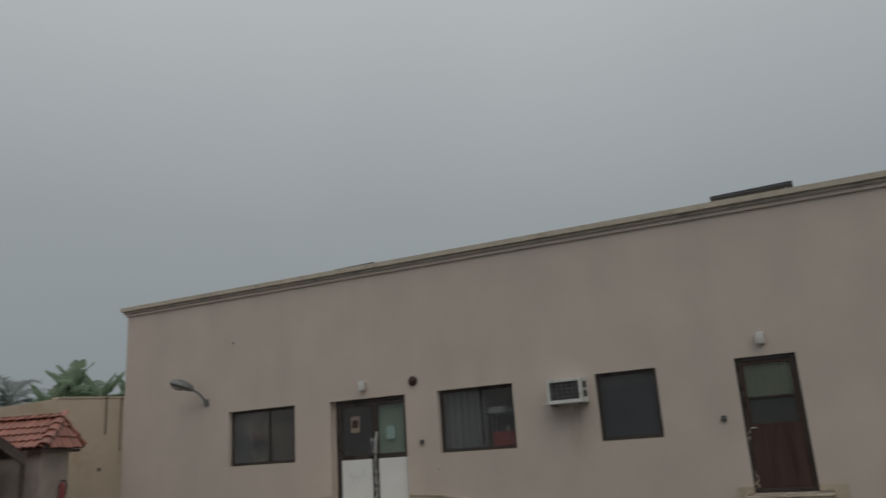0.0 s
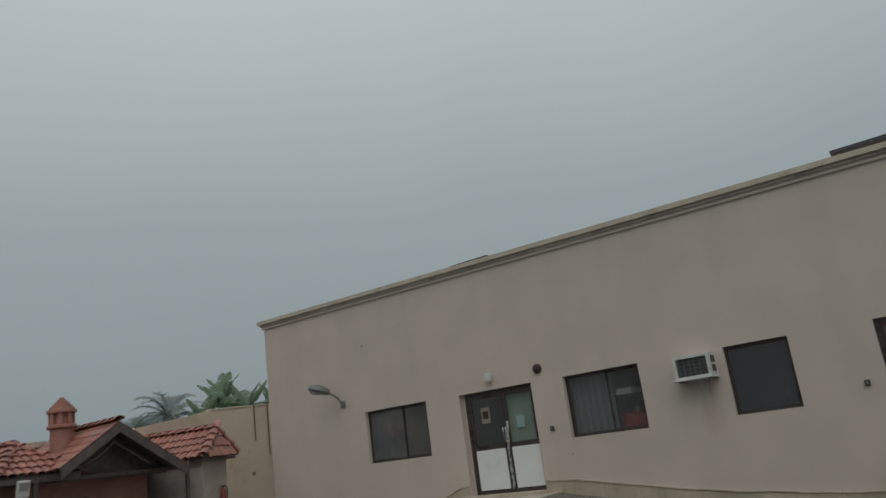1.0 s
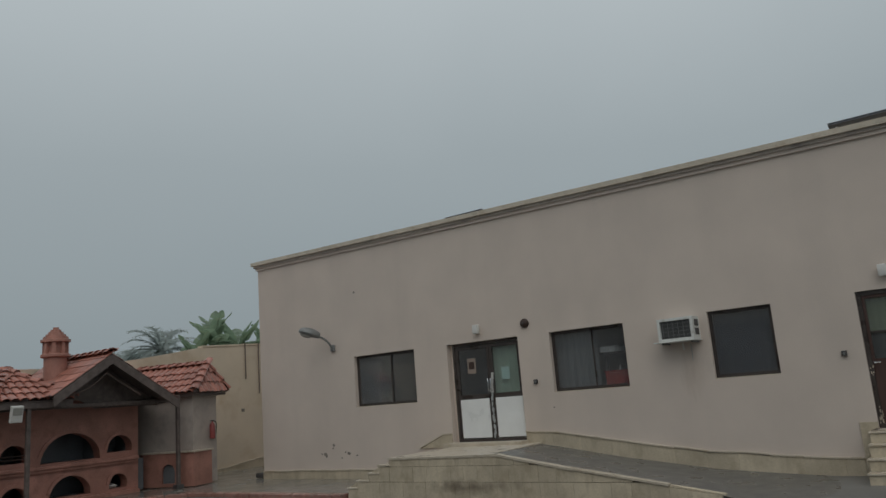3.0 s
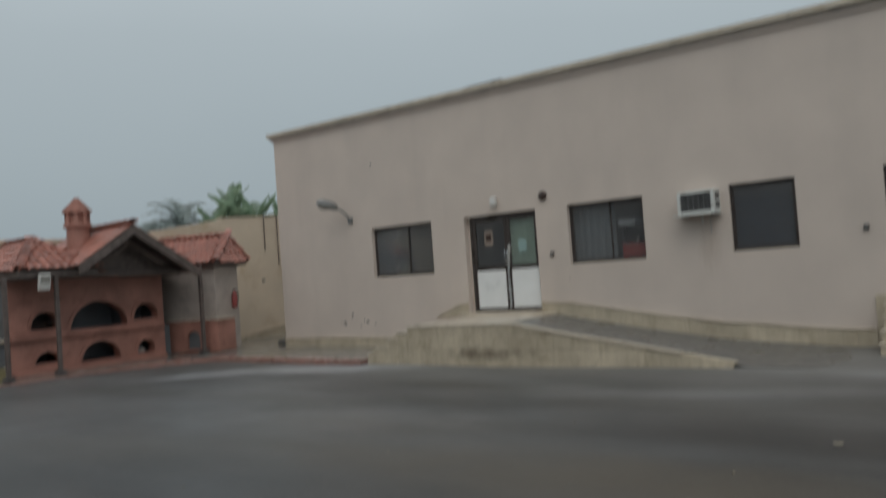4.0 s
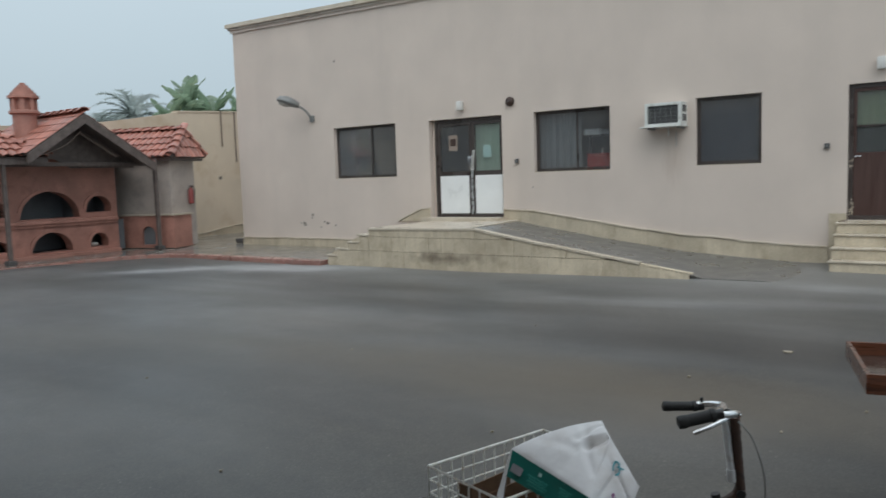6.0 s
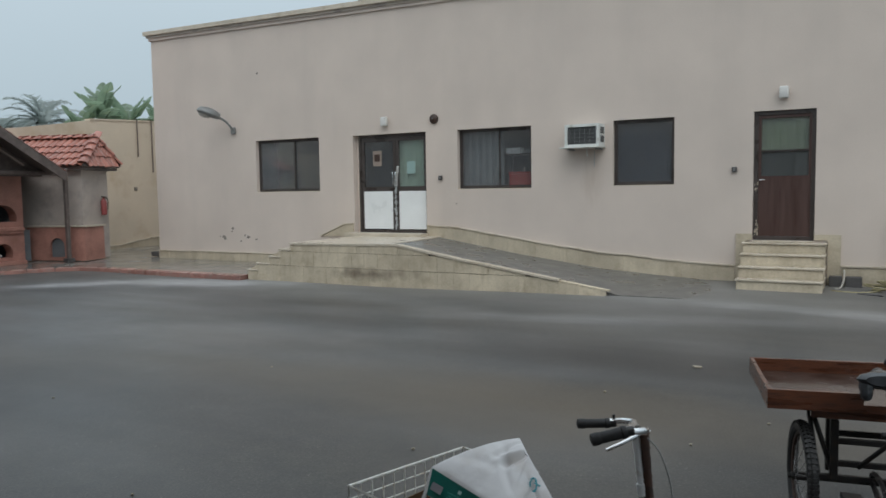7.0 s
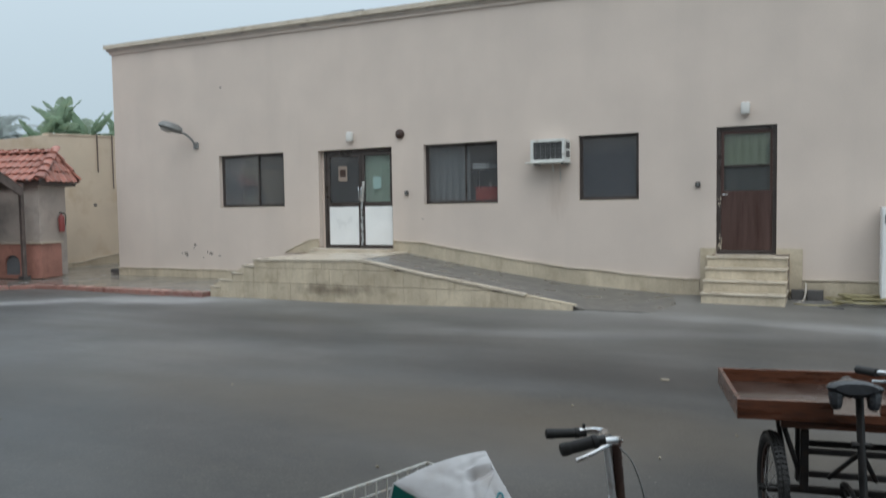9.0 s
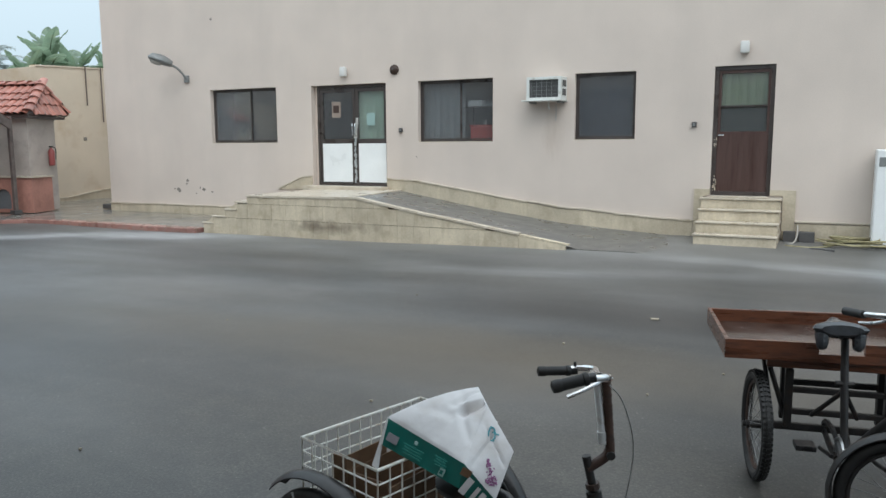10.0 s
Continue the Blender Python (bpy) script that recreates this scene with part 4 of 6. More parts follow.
kerb_line("kerb_near", [(16, -12.43), (8, -12.43), (0, -12.43), (-7, -12.43)], -0.15, 0.15, 0.14, "red painted kerb stones along the near pavement")

# unseen wall and roof slab, added to shade the near side of the yard
setting(part("wall_behind", bx(-30, 16, -18.2, -18.0, -0.3, 5.2), M_WALL), "unseen beige wall added behind the viewpoint", "wall")
setting(part("shade_roof", bx(-30, 16, -18.0, -13.35, 3.55, 3.75), M_CORNICE), "unseen roof slab added to cut skylight", "roof")

top = [(-16, -0.3), (9.5, -0.3), (9.5, 4.15), (3.2, 4.10), (1.2, 4.02), (0.3, 3.86), (-1.1, 3.64), (-1.6, 3.58), (-1.62, 3.40), (-16, 3.30)]
BX = -11.5
m_b = Matrix.Translation((BX, 0, 0)) @ Matrix.Rotation(radians(90), 4, "Z")
boundary = setting(part("wall_boundary", plate(top, [], 0.25, m_b), M_BOUNDARY), "tall ochre rendered boundary wall with dark drips", "wall")
part("coping_strip", plate([(1.0, 3.985), (3.2, 4.075), (9.5, 4.13), (9.5, 4.17), (3.2, 4.12), (1.0, 4.03)], [], 0.3, m_b @ Matrix.Translation((0, -0.025, 0))), M_BOUNDARY, boundary)
for y, za, zb in ((2.66, 2.93, 4.12), (3.22, 2.43, 4.12)):
    tagged(part("drain_pipe", tube([(BX + 0.03, y, za), (BX + 0.03, y, zb)], 0.02, 8), M_PALE_WOOD, smooth=True), "thin dark pipe on the boundary wall", "pipe", "pipes on the boundary wall")
part("paint_chip", bx(BX, BX + 0.02, 2.46, 2.58, 1.85, 1.95, 0.008), M_CHIP, boundary)
part("skirting_slab", plate([(0.6, -0.1), (6.0, -0.1), (6.0, 0.42), (3.4, 0.30), (2.6, 0.23), (1.8, 0.11), (0.6, 0.11)], [], 0.03, m_b @ Matrix.Translation((0, -0.032, 0))), M_LIME, boundary)
part("skirting_coping", plate([(0.6, 0.11), (1.8, 0.11), (2.6, 0.23), (3.4, 0.30), (6.0, 0.42), (6.0, 0.45), (3.4, 0.33), (2.6, 0.26), (1.8, 0.14), (0.6, 0.14)], [], 0.05, m_b @ Matrix.Translation((0, -0.052, 0))), M_COPING, boundary)
tagged(part("drain_box", bx(-7.95, -7.5, 0.1, 0.75, 0.03, 0.15, 0.01), M_BLOCK), "dark drain cover at the corner of the building", "drain")

# ---- grill house with clay roofs ----
grill = thing("grill_house", "terracotta brick barbecue house with arched ovens and red clay roofs", "grill house")
GX = -9.60
m_g = Matrix.Translation((GX, 0, 0)) @ Matrix.Rotation(radians(90), 4, "Z")
ARCHES = [(-4.95, -3.46, 0.98, 1.65), (-3.28, -2.60, 1.08, 1.50), (-5.88, -5.24, 1.06, 1.48), (-4.72, -3.70, 0.15, 0.64), (-3.22, -2.74, 0.18, 0.54), (-5.83, -5.22, 0.24, 0.52)]
part("oven_wall", plate(rect(-6.36, -2.42, 0.03, 2.70), [arch(*a) for a in ARCHES], 0.30, m_g), M_TERRACOTTA, grill)
for a in ARCHES:
    x0, x1, z0, z1 = a
    inner, outer = arch(x0, x1, z0, z1, 14), arch(x0 - 0.085, x1 + 0.085, z0, z1 + 0.085, 14)
    line = [p for p in outer if p[1] >= z0 + 0.001] + [p for p in reversed(inner) if p[1] >= z0 + 0.001]
    part("arch_band", plate(line, [], 0.03, m_g @ Matrix.Translation((0, -0.031, 0))), M_TERRACOTTA, grill, "projecting brick arch")
part("oven_back", bx(GX - 0.95, GX - 0.90, -6.36, -2.44, 0.03, 2.3), M_SOOT, grill, "soot-black oven back")
part("oven_floor", bx(GX - 0.90, GX - 0.31, -6.34, -2.46, 0.89, 0.965), M_SOOT, grill)
part("oven_floor", bx(GX - 0.90, GX - 0.31, -6.34, -2.46, 0.05, 0.14), M_SOOT, grill)
for y in (-6.36, -5.16, -3.43, -2.56):
    part("oven_side", bx(GX - 0.90, GX - 0.305, y, y + 0.12, 0.05, 2.3), M_SOOT, grill)
part("oven_hood", bx(GX - 1.6, GX - 0.305, -6.36, -2.44, 2.31, 2.6), M_TERRACOTTA, grill)
part("ledge", bx(GX - 0.02, GX + 0.12, -6.38, -2.46, 0.85, 0.94, 0.015), M_TERRACOTTA, grill)
part("ledge", bx(GX - 0.02, GX + 0.07, -6.37, -2.46, 0.78, 0.848, 0.01), M_TERRACOTTA, grill)
part("plinth", bx(GX - 0.02, GX + 0.16, -6.40, -2.46, 0.0, 0.10, 0.015), M_TERRACOTTA, grill)
# bars across the upper left oven
for z in (1.15, 1.23):
    part("grate_bar", tube([(GX + 0.02, -5.88, z), (GX + 0.02, -5.24, z)], 0.012), M_RUST, grill)


def clay_tile():
    """One barrel tile, 0.2 wide and 0.40 long, lower end at y = 0."""
    bm = bmesh.new()
    rows = []
    for y, r, lift in ((0.0, 0.105, 0.032), (0.40, 0.085, 0.0)):
        for k in (1.0, 0.82):
            rows.append([bm.verts.new((r * k * math.cos(a), y, lift + 0.6 * r * k * math.sin(a))) for a in [math.pi * j / 6 for j in range(7)]])
    for a, b in ((0, 2), (1, 3), (0, 1), (2, 3)):
        for j in range(6):
            bm.faces.new((rows[a][j], rows[a][j + 1], rows[b][j + 1], rows[b][j]))
    me = mesh_of("roof_tile", bm, M_TILE, True)
    return me


TILE = clay_tile()


def inside(poly, a, b):
    hit = False
    for (x0, y0), (x1, y1) in zip(poly, poly[1:] + poly[:1]):
        if (y0 > b) != (y1 > b) and a < x0 + (b - y0) * (x1 - x0) / (y1 - y0):
            hit = not hit
    return hit


def place_tile(host, origin, along, up, k=1.0, rise=1.0):
    n = along.cross(up)
    if n.z < 0:
        along, n = -along, -n
    m = Matrix((along * k, up, n * k * rise)).transposed().to_4x4()
    m.translation = origin
    ob = new("roof_tile", TILE)
    ob.parent, ob.matrix_basis = host, m


def tiled_face(host, corner, along, up, poly, seed, rise=1.0):
    """A deck with rows of barrel tiles; poly: outline in metres along the eave and up the slope."""
    r = random.Random(seed)
    o, e, s = Vector(corner), Vector(along).normalized(), Vector(up).normalized()
    n = e.cross(s)
    n = n if n.z > 0 else -n
    bm = bmesh.new()
    a = [bm.verts.new(o + e * x + s * y) for x, y in poly]
    b = [bm.verts.new(o + e * x + s * y - n * 0.05) for x, y in poly]
    bm.faces.new(a)
    bm.faces.new(b)
    for i in range(len(a)):
        j = (i + 1) % len(a)
        bm.faces.new((a[i], a[j], b[j], b[i]))
    part("roof_deck", bm, M_DARK_WOOD, host, "dark roof boards")
    cols, rows = int(max(p[0] for p in poly) / 0.2) + 1, int(max(p[1] for p in poly) / 0.31) + 1
    for j in range(rows):
        for i in range(cols):
            x, y = 0.1 + 0.2 * i, 0.31 * j - 0.04
            if inside(poly, x, y + 0.16):
                place_tile(host, o + e * (x + r.uniform(-0.006, 0.006)) + s * (y + r.uniform(-0.01, 0.01)) + n * 0.012, e, (s + e * r.uniform(-0.02, 0.02)).normalized(), 1.0, rise)


def ridge_caps(host, a, b, side):
    a, b = Vector(a), Vector(b)
    d = (b - a).normalized()
    k = 0.0
    while k < (b - a).length - 0.1:
        place_tile(host, a + d * k + Vector((0, 0, 0.035)), d.cross(Vector((0, 0, 1))).normalized(), d, 1.25)
        k += 0.32


# gable roof over the ovens
RZ, RY = 3.47, -3.93
roof_mid = new("roof")
roof_mid.parent = grill
roof_mid["label"] = "gabled red clay tile roof"
run = 3.2
for foot_y, foot_z, seed in ((-5.33, 2.52, 1), (-2.12, 2.31, 2)):
    up = (0, RY - foot_y, RZ - foot_z)
    ln = Vector(up).length
    tiled_face(roof_mid, (-8.22, foot_y, foot_z), (-1, 0, 0), up, [(0, 0), (run, 0), (run, ln), (0, ln)], seed, 0.38)
    # barge board under the rake
    s = Vector(up).normalized()
    bm = bmesh.new()
    q = [Vector((x, foot_y, foot_z)) + s * t + Vector((0, 0, dz)) for x in (-8.20, -8.26) for t, dz in ((0, -0.02), (ln, -0.02), (ln, -0.24), (0, -0.24))]
    v = [bm.verts.new(p) for p in q]
    for f in ((0, 1, 2, 3), (4, 5, 6, 7), (0, 1, 5, 4), (1, 2, 6, 5), (2, 3, 7, 6), (3, 0, 4, 7)):
        bm.faces.new([v[i] for i in f])
    part("barge_board", bm, M_DARK_WOOD, grill)
ridge_caps(roof_mid, (-8.20, RY, RZ), (-11.3, RY, RZ), 1)
# dark panel cut to the outline of the shade inside the gable
part("gable_panel", plate([(-5.30, 2.52), (-4.3, 2.42), (-3.9, 2.20), (-2.2, 2.20), (-2.2, 2.32), (-3.93, 3.41)], [], 0.04, Matrix.Translation((-9.05, 0, 0)) @ Matrix.Rotation(radians(90), 4, "Z")), M_DARK_WOOD, grill, "dark panel standing for shade inside the gable")
part("tie_beam", bx(-9.02, -8.90, -6.95, -1.80, 2.24, 2.34, 0.01), M_DARK_WOOD, grill)
part("rafter_brace", tube([(-8.62, -3.85, 3.05), (-8.60, -2.95, 2.47)], 0.035, 6), M_PALE_WOOD, grill)
part("sagging_cable", tube(curve_points([(-8.40, -3.95, 3.05), (-8.40, -4.35, 2.72), (-8.40, -4.85, 2.52), (-8.40, -5.2, 2.47)], 6), 0.016, 6), M_PALE_WOOD, grill, smooth=True)
for y in (-1.88, -5.70, -6.82):
    part("post", bx(-8.655, -8.565, y - 0.045, y + 0.045, 0.03, 2.40 if y > -6 else 2.30, 0.008), M_DARK_WOOD, grill)
    part("post_foot", bx(-8.71, -8.51, y - 0.10, y + 0.10, 0.02, 0.12, 0.01), M_BLOCK, grill)

# left hip roof
roof_left = new("roof")
roof_left.parent = grill
roof_left["label"] = "hipped red clay tile roof"
EL, EZ, AP = -6.55, 2.44, Vector((-9.9, -5.62, 3.19))
up = AP - Vector((-8.5, -5.62, EZ))
tiled_face(roof_left, (-8.5, EL, EZ), (0, 1, 0), up, [(0, 0), (1.86, 0), (0.93, up.length)], 3)
up = Vector((0, 0.93, AP.z - EZ))
tiled_face(roof_left, (-8.5, EL, EZ), (-1, 0, 0), up, [(0, 0), (2.9, 0), (2.9, up.length), (1.4, up.length)], 4)
up = Vector((0, -0.93, AP.z - EZ))
tiled_face(roof_left, (-8.5, EL + 1.86, EZ), (-1, 0, 0), up, [(0, 0), (2.9, 0), (2.9, up.length), (1.4, up.length)], 5)
ridge_caps(roof_left, (-8.5, EL, EZ), AP, 1)
ridge_caps(roof_left, (-8.5, EL + 1.86, EZ), AP, 1)
ridge_caps(roof_left, AP, (-11.3, -5.62, 3.19), 1)
part("fascia", bx(-8.56, -8.52, EL + 0.02, EL + 1.82, EZ - 0.16, EZ - 0.03), M_DARK_WOOD, grill)
part("fascia", bx(-11.3, -8.56, EL + 0.02, EL + 0.06, EZ - 0.16, EZ - 0.03), M_DARK_WOOD, grill)
part("back_wall", bx(-11.45, -11.3, -9.0, -2.44, 0.03, 2.5), M_GREY_TILE, grill, "grey tiled back wall")

# right wing, turned a little, with a hip end
O, U, V = Vector((-8.30, -1.60, 0)), Vector((-0.29, 0.957, 0)), Vector((-0.957, -0.29, 0))


def wing(u, v, z):
    return O + U * u + V * v + Vector((0, 0, z))


def wing_box(u0, u1, v0, v1, z0, z1):
    bm = bx(u0, u1, v0, v1, z0, z1)
    for w in bm.verts:
        w.co = wing(*w.co)
    return bm


roof_right = new("roof")
roof_right.parent = grill
roof_right["label"] = "hipped red clay tile roof"
AP2 = (1.11, 0.40, 3.21)
front = Vector((0, 0, AP2[2] - 2.45)) + U * AP2[0]
tiled_face(roof_right, wing(0, 0, 2.45), V, front, [(0, 0), (2.9, 0), (2.9, front.length), (0.40, front.length)], 6)
end = Vector((0, 0, AP2[2] - 2.47)) + V * AP2[1]
tiled_face(roof_right, wing(0, 0, 2.46), U, end, [(0, 0), (1.50, 0), (1.11, end.length)], 7)
back = Vector((0, 0, AP2[2] - 2.47)) - U * 0.39
tiled_face(roof_right, wing(1.50, 0, 2.47), V, back, [(0, 0), (2.9, 0), (2.9, back.length), (0.40, back.length)], 8)
ridge_caps(roof_right, wing(0, 0, 2.46), wing(*AP2), 1)
ridge_caps(roof_right, wing(1.50, 0, 2.46), wing(*AP2), 1)
ridge_caps(roof_right, wing(*AP2), wing(1.11, 2.9, AP2[2]), 1)
part("wing_wall", wing_box(0.22, 1.24, 0.22, 2.6, 0.05, 2.43), M_GREY_TILE, grill, "grey plastered wall")
m_w = Matrix((V, U, Vector((0, 0, 1)))).transposed().to_4x4()
m_w.translation = wing(0.10, 0.10, 0)
part("counter_front", plate(rect(0, 1.75, 0.03, 0.90), [arch(0.62, 1.05, 0.12, 0.62)], 0.06, m_w), M_TERRACOTTA, grill)
part("counter_end", wing_box(0.165, 0.85, 0.10, 0.21, 0.03, 0.90), M_TERRACOTTA, grill)
part("counter_soot", wing_box(0.17, 0.215, 0.3, 1.8, 0.03, 0.88), M_SOOT, grill)
part("counter_top", wing_box(0.06, 0.89, 0.06, 1.85, 0.90, 0.94), M_COPING, grill)
part("fascia", wing_box(0.04, 1.44, 0.04, 2.8, 2.36, 2.43), M_DARK_WOOD, grill)
# dark block stands for the shade in the gap beside the ovens
part("gap_block", bx(-9.95, -9.70, -2.43, -2.20, 0.05, 0.85, 0.01), M_SOOT, grill)

# left worktop
part("worktop", bx(-10.3, -9.45, -9.0, -6.42, 0.84, 0.90, 0.01), M_COPING, grill, "pale worktop")
part("worktop_base", bx(-10.3, -9.55, -9.0, -6.42, 0.05, 0.84), M_SOOT, grill)
bucket = thing("bucket", "yellow plastic bucket beside the grill house", "bucket", Matrix.Translation((-9.25, -6.70, 0.012)))
part("pail", lathe([(0.11, 0.0), (0.15, 0.27), (0.16, 0.28), (0.145, 0.275), (0.10, 0.02)], 20), M_HOSE, bucket, smooth=True)
part("bail", tube(curve_points([(-0.15, 0, 0.27), (-0.1, 0, 0.38), (0.1, 0, 0.38), (0.15, 0, 0.27)], 5), 0.005), M_STEEL, bucket)

# chimney of stacked rings
chim = thing("chimney", "terracotta chimney pot with a stepped cap", "chimney", Matrix.Translation((-9.85, -4.51, -0.095)))
part("flue", lathe([(0.27, 2.9), (0.27, 3.62), (0.29, 3.64)], 20), M_TERRACOTTA, chim, smooth=True)
part("collar", lathe([(0.30, 3.62), (0.345, 3.64), (0.345, 3.70), (0.30, 3.72)], 20), M_TERRACOTTA, chim)
part("inner_pot", lathe([(0.215, 3.72), (0.215, 4.0)], 16), M_TERRACOTTA, chim)
for k in range(8):
    a = k * math.tau / 8 + 0.2
    c, s = math.cos(a) * 0.255, math.sin(a) * 0.255
    part("pillar", bx(-0.04, 0.04, -0.045, 0.045, 3.72, 4.0), M_TERRACOTTA, chim, m=Matrix.Translation((c, s, 0)) @ Matrix.Rotation(a, 4, "Z"))
part("collar", lathe([(0.30, 4.0), (0.35, 4.01), (0.35, 4.07), (0.30, 4.08)], 20), M_TERRACOTTA, chim)
for k in range(5):
    r = 0.29 - 0.055 * k
    part("cap_ring", lathe([(r, 4.08 + 0.06 * k), (r, 4.14 + 0.06 * k), (r - 0.02, 4.145 + 0.06 * k)], 16), M_TERRACOTTA, chim)

bm = lathe([(0.02, 0.0), (0.10, 0.01), (0.11, 0.05), (0.06, 0.09), (0.01, 0.10)], 14, m=Matrix.Translation((GX - 0.16, -3.05, 0.19)))
for v in bm.verts:
    v.co += 0.05 * noise.noise_vector(v.co * 14) * Vector((1, 1, 0.4)).length * 0.5
tagged(part("plastic_bag", bm, M_WHITE_PLASTIC, smooth=True), "crumpled pale plastic bag lying in a low oven arch", "bag")
flood = thing("floodlight", "white floodlight hanging under the eave", "floodlight", Matrix.Translation((-8.42, -6.04, 2.17)) @ pose(0, 0, 0, 0, 12, 0))
part("housing", bx(-0.06, 0.04, -0.13, 0.13, -0.19, 0.18, 0.02), M_WHITE_PLASTIC, flood)
part("glass", bx(0.041, 0.05, -0.10, 0.10, -0.02, 0.14), M_LENS, flood, "pale glass")
part("bracket", bx(-0.12, -0.06, -0.02, 0.02, -0.03, 0.12), M_LAMP_GREY, flood)
ext = thing("fire_extinguisher", "red fire extinguisher hung on the wall", "fire extinguisher", Matrix.Translation(wing(0.94, 0.13, 1.18)))
part("cylinder", lathe([(0.05, 0.0), (0.075, 0.015), (0.075, 0.36), (0.05, 0.42), (0.022, 0.44), (0.022, 0.47)], 18), M_EXT_RED, ext, smooth=True)
part("valve", bx(-0.03, 0.03, -0.05, 0.05, 0.47, 0.50, 0.006), M_BLACK, ext)
part("hose", tube(curve_points([(0, 0.03, 0.48), (0.02, 0.11, 0.42), (0.02, 0.10, 0.15)], 5), 0.012), M_BLACK, ext, smooth=True)


# ---- plants and houses beyond the wall ----
def banana_leaf(bm, base, direction, length, width, droop, r):
    d = Vector(direction).normalized()
    side = d.cross(Vector((0, 0, 1))).normalized()
    mids, n = [], 18
    p, ang = Vector(base), math.asin(max(-1, min(1, d.z)))
    flat = Vector((d.x, d.y, 0)).normalized()
    for i in range(n + 1):
        mids.append(p.copy())
        ang -= droop / n * (0.4 + 1.4 * i / n)
        p = p + (flat * math.cos(ang) + Vector((0, 0, math.sin(ang)))) * (length / n)
    tube(mids, 0.02, 5, bm, taper=[0.025 * (1 - 0.85 * i / n) for i in range(n + 1)])
    for sgn in (-1, 1):
        i = 2
        while i < n:
            k = min(n, i + r.choice((3, 4, 5, 7)))
            sag = r.uniform(0.05, 0.45)

            def edge(j, inset):
                t = j / n
                w = width * 0.5 * math.sin(math.pi * min(1, 0.12 + 0.88 * t)) ** 0.6 * (1 if j < n else 0.05)
                f = (mids[min(n, j + 1)] - mids[j - 1]).normalized()
                return mids[j] + side * sgn * w + f * (inset + 0.10) + Vector((0, 0, -sag * w + 0.06))
            a = [bm.verts.new(mids[j]) for j in range(i, k + 1)]
            b = [bm.verts.new(edge(j, -0.02 if j == k else 0.01)) for j in range(i, k + 1)]
            for q in range(len(a) - 1):
                bm.faces.new((a[q], a[q + 1], b[q + 1], b[q]))
            i = k


def banana_plant(x, y, h, seed, spread):
    r = random.Random(seed)
    plant = thing("banana_plant", "banana plant with torn green leaves behind the wall", "banana plant", Matrix.Translation((x, y, 0)), "banana plants beyond the wall")
    part("stem", tube([(0, 0, 0), (0.03, 0, h * 0.5), (0, 0.02, h)], 0.12, 10, taper=[0.16, 0.13, 0.09]), M_STEM, plant, smooth=True)
    for k in range(11):
        a = k * 2.4 + r.uniform(-0.4, 0.4)
        tilt = r.uniform(0.95, 1.45) if k < 5 else r.uniform(0.35, 0.9)
        bm = bmesh.new()
        banana_leaf(bm, (0, 0, h * r.uniform(0.93, 1.0)), (math.cos(a) * math.cos(tilt), math.sin(a) * math.cos(tilt), math.sin(tilt)), spread * r.uniform(0.75, 1.05), r.uniform(0.48, 0.66), r.uniform(0.2, 0.8) if k < 5 else r.uniform(0.7, 1.5), r)
        part("leaf", bm, M_BANANA, plant)


banana_plant(-13.6, 3.0, 4.35, 21, 1.5)
banana_plant(-13.9, 4.2, 4.2, 22, 1.4)
banana_plant(-13.4, 5.2, 4.0, 23, 1.3)
banana_plant(-13.2, 2.0, 3.85, 24, 1.0)


def date_palm(x, y, h, seed, reach):
    r = random.Random(seed)
    palm = thing("date_palm", "grey-green date palm in the misty distance", "palm tree", Matrix.Translation((x, y, 0)), "palms in the distance")
    part("trunk", tube([(0, 0, 0), (0.1, 0, h * 0.5), (0, 0, h)], 0.22, 10, taper=[0.28, 0.22, 0.2]), M_TRUNK, palm, smooth=True)
    bm = bmesh.new()
    for k in range(34):
        a, tilt = k * 2.4, r.uniform(-0.2, 1.35)
        flat = Vector((math.cos(a), math.sin(a), 0))
        side = flat.cross(Vector((0, 0, 1)))
        p, ang, pts = Vector((0, 0, h)), tilt, []
        for i in range(15):
            pts.append(p.copy())
            ang -= 0.05 + 0.008 * i
            p = p + (flat * math.cos(ang) + Vector((0, 0, math.sin(ang)))) * (reach / 14)
        tube(pts, 0.02, 4, bm, taper=[0.03 * (1 - i / 16) for i in range(15)])
        for i in range(2, 15):
            for sgn in (-1, 1):
                for q in (0, 0.5):
                    c = pts[i].lerp(pts[i - 1], q)
                    f = (pts[i] - pts[i - 1]).normalized()
                    tip = c + (side * sgn * 0.8 + f * 0.7 + Vector((0, 0, r.uniform(-0.35, 0.15)))) * 0.55 * (1 - abs(i - 7) / 14)
                    bm.faces.new([bm.verts.new(w) for w in (c + f * 0.05, c - f * 0.05, tip)])
    part("crown", bm, M_PALM, palm, "feathery palm fronds")


date_palm(-24.0, 7.6, 5.05, 31, 2.0)
date_palm(-27.0, 7.4, 4.3, 32, 1.9)
date_palm(-22.0, 8.2, 3.8, 33, 1.5)
far = thing("distant_house", "pale flat-roofed house beyond the boundary wall", "house", Matrix.Translation((-34, -6.5, 0)))
part("wall", bx(-6, 0, -9, 1.2, 0, 5.6), M_FAR, far)
part("parapet", bx(-6.1, 0.1, -9.1, 1.3, 5.6, 6.0), M_FAR, far)
for y in (-6.5, -3.5, -0.6):
    part("window", bx(-0.02, 0.03, y - 0.5, y + 0.5, 3.6, 4.9), M_GLASS_DARK, far)

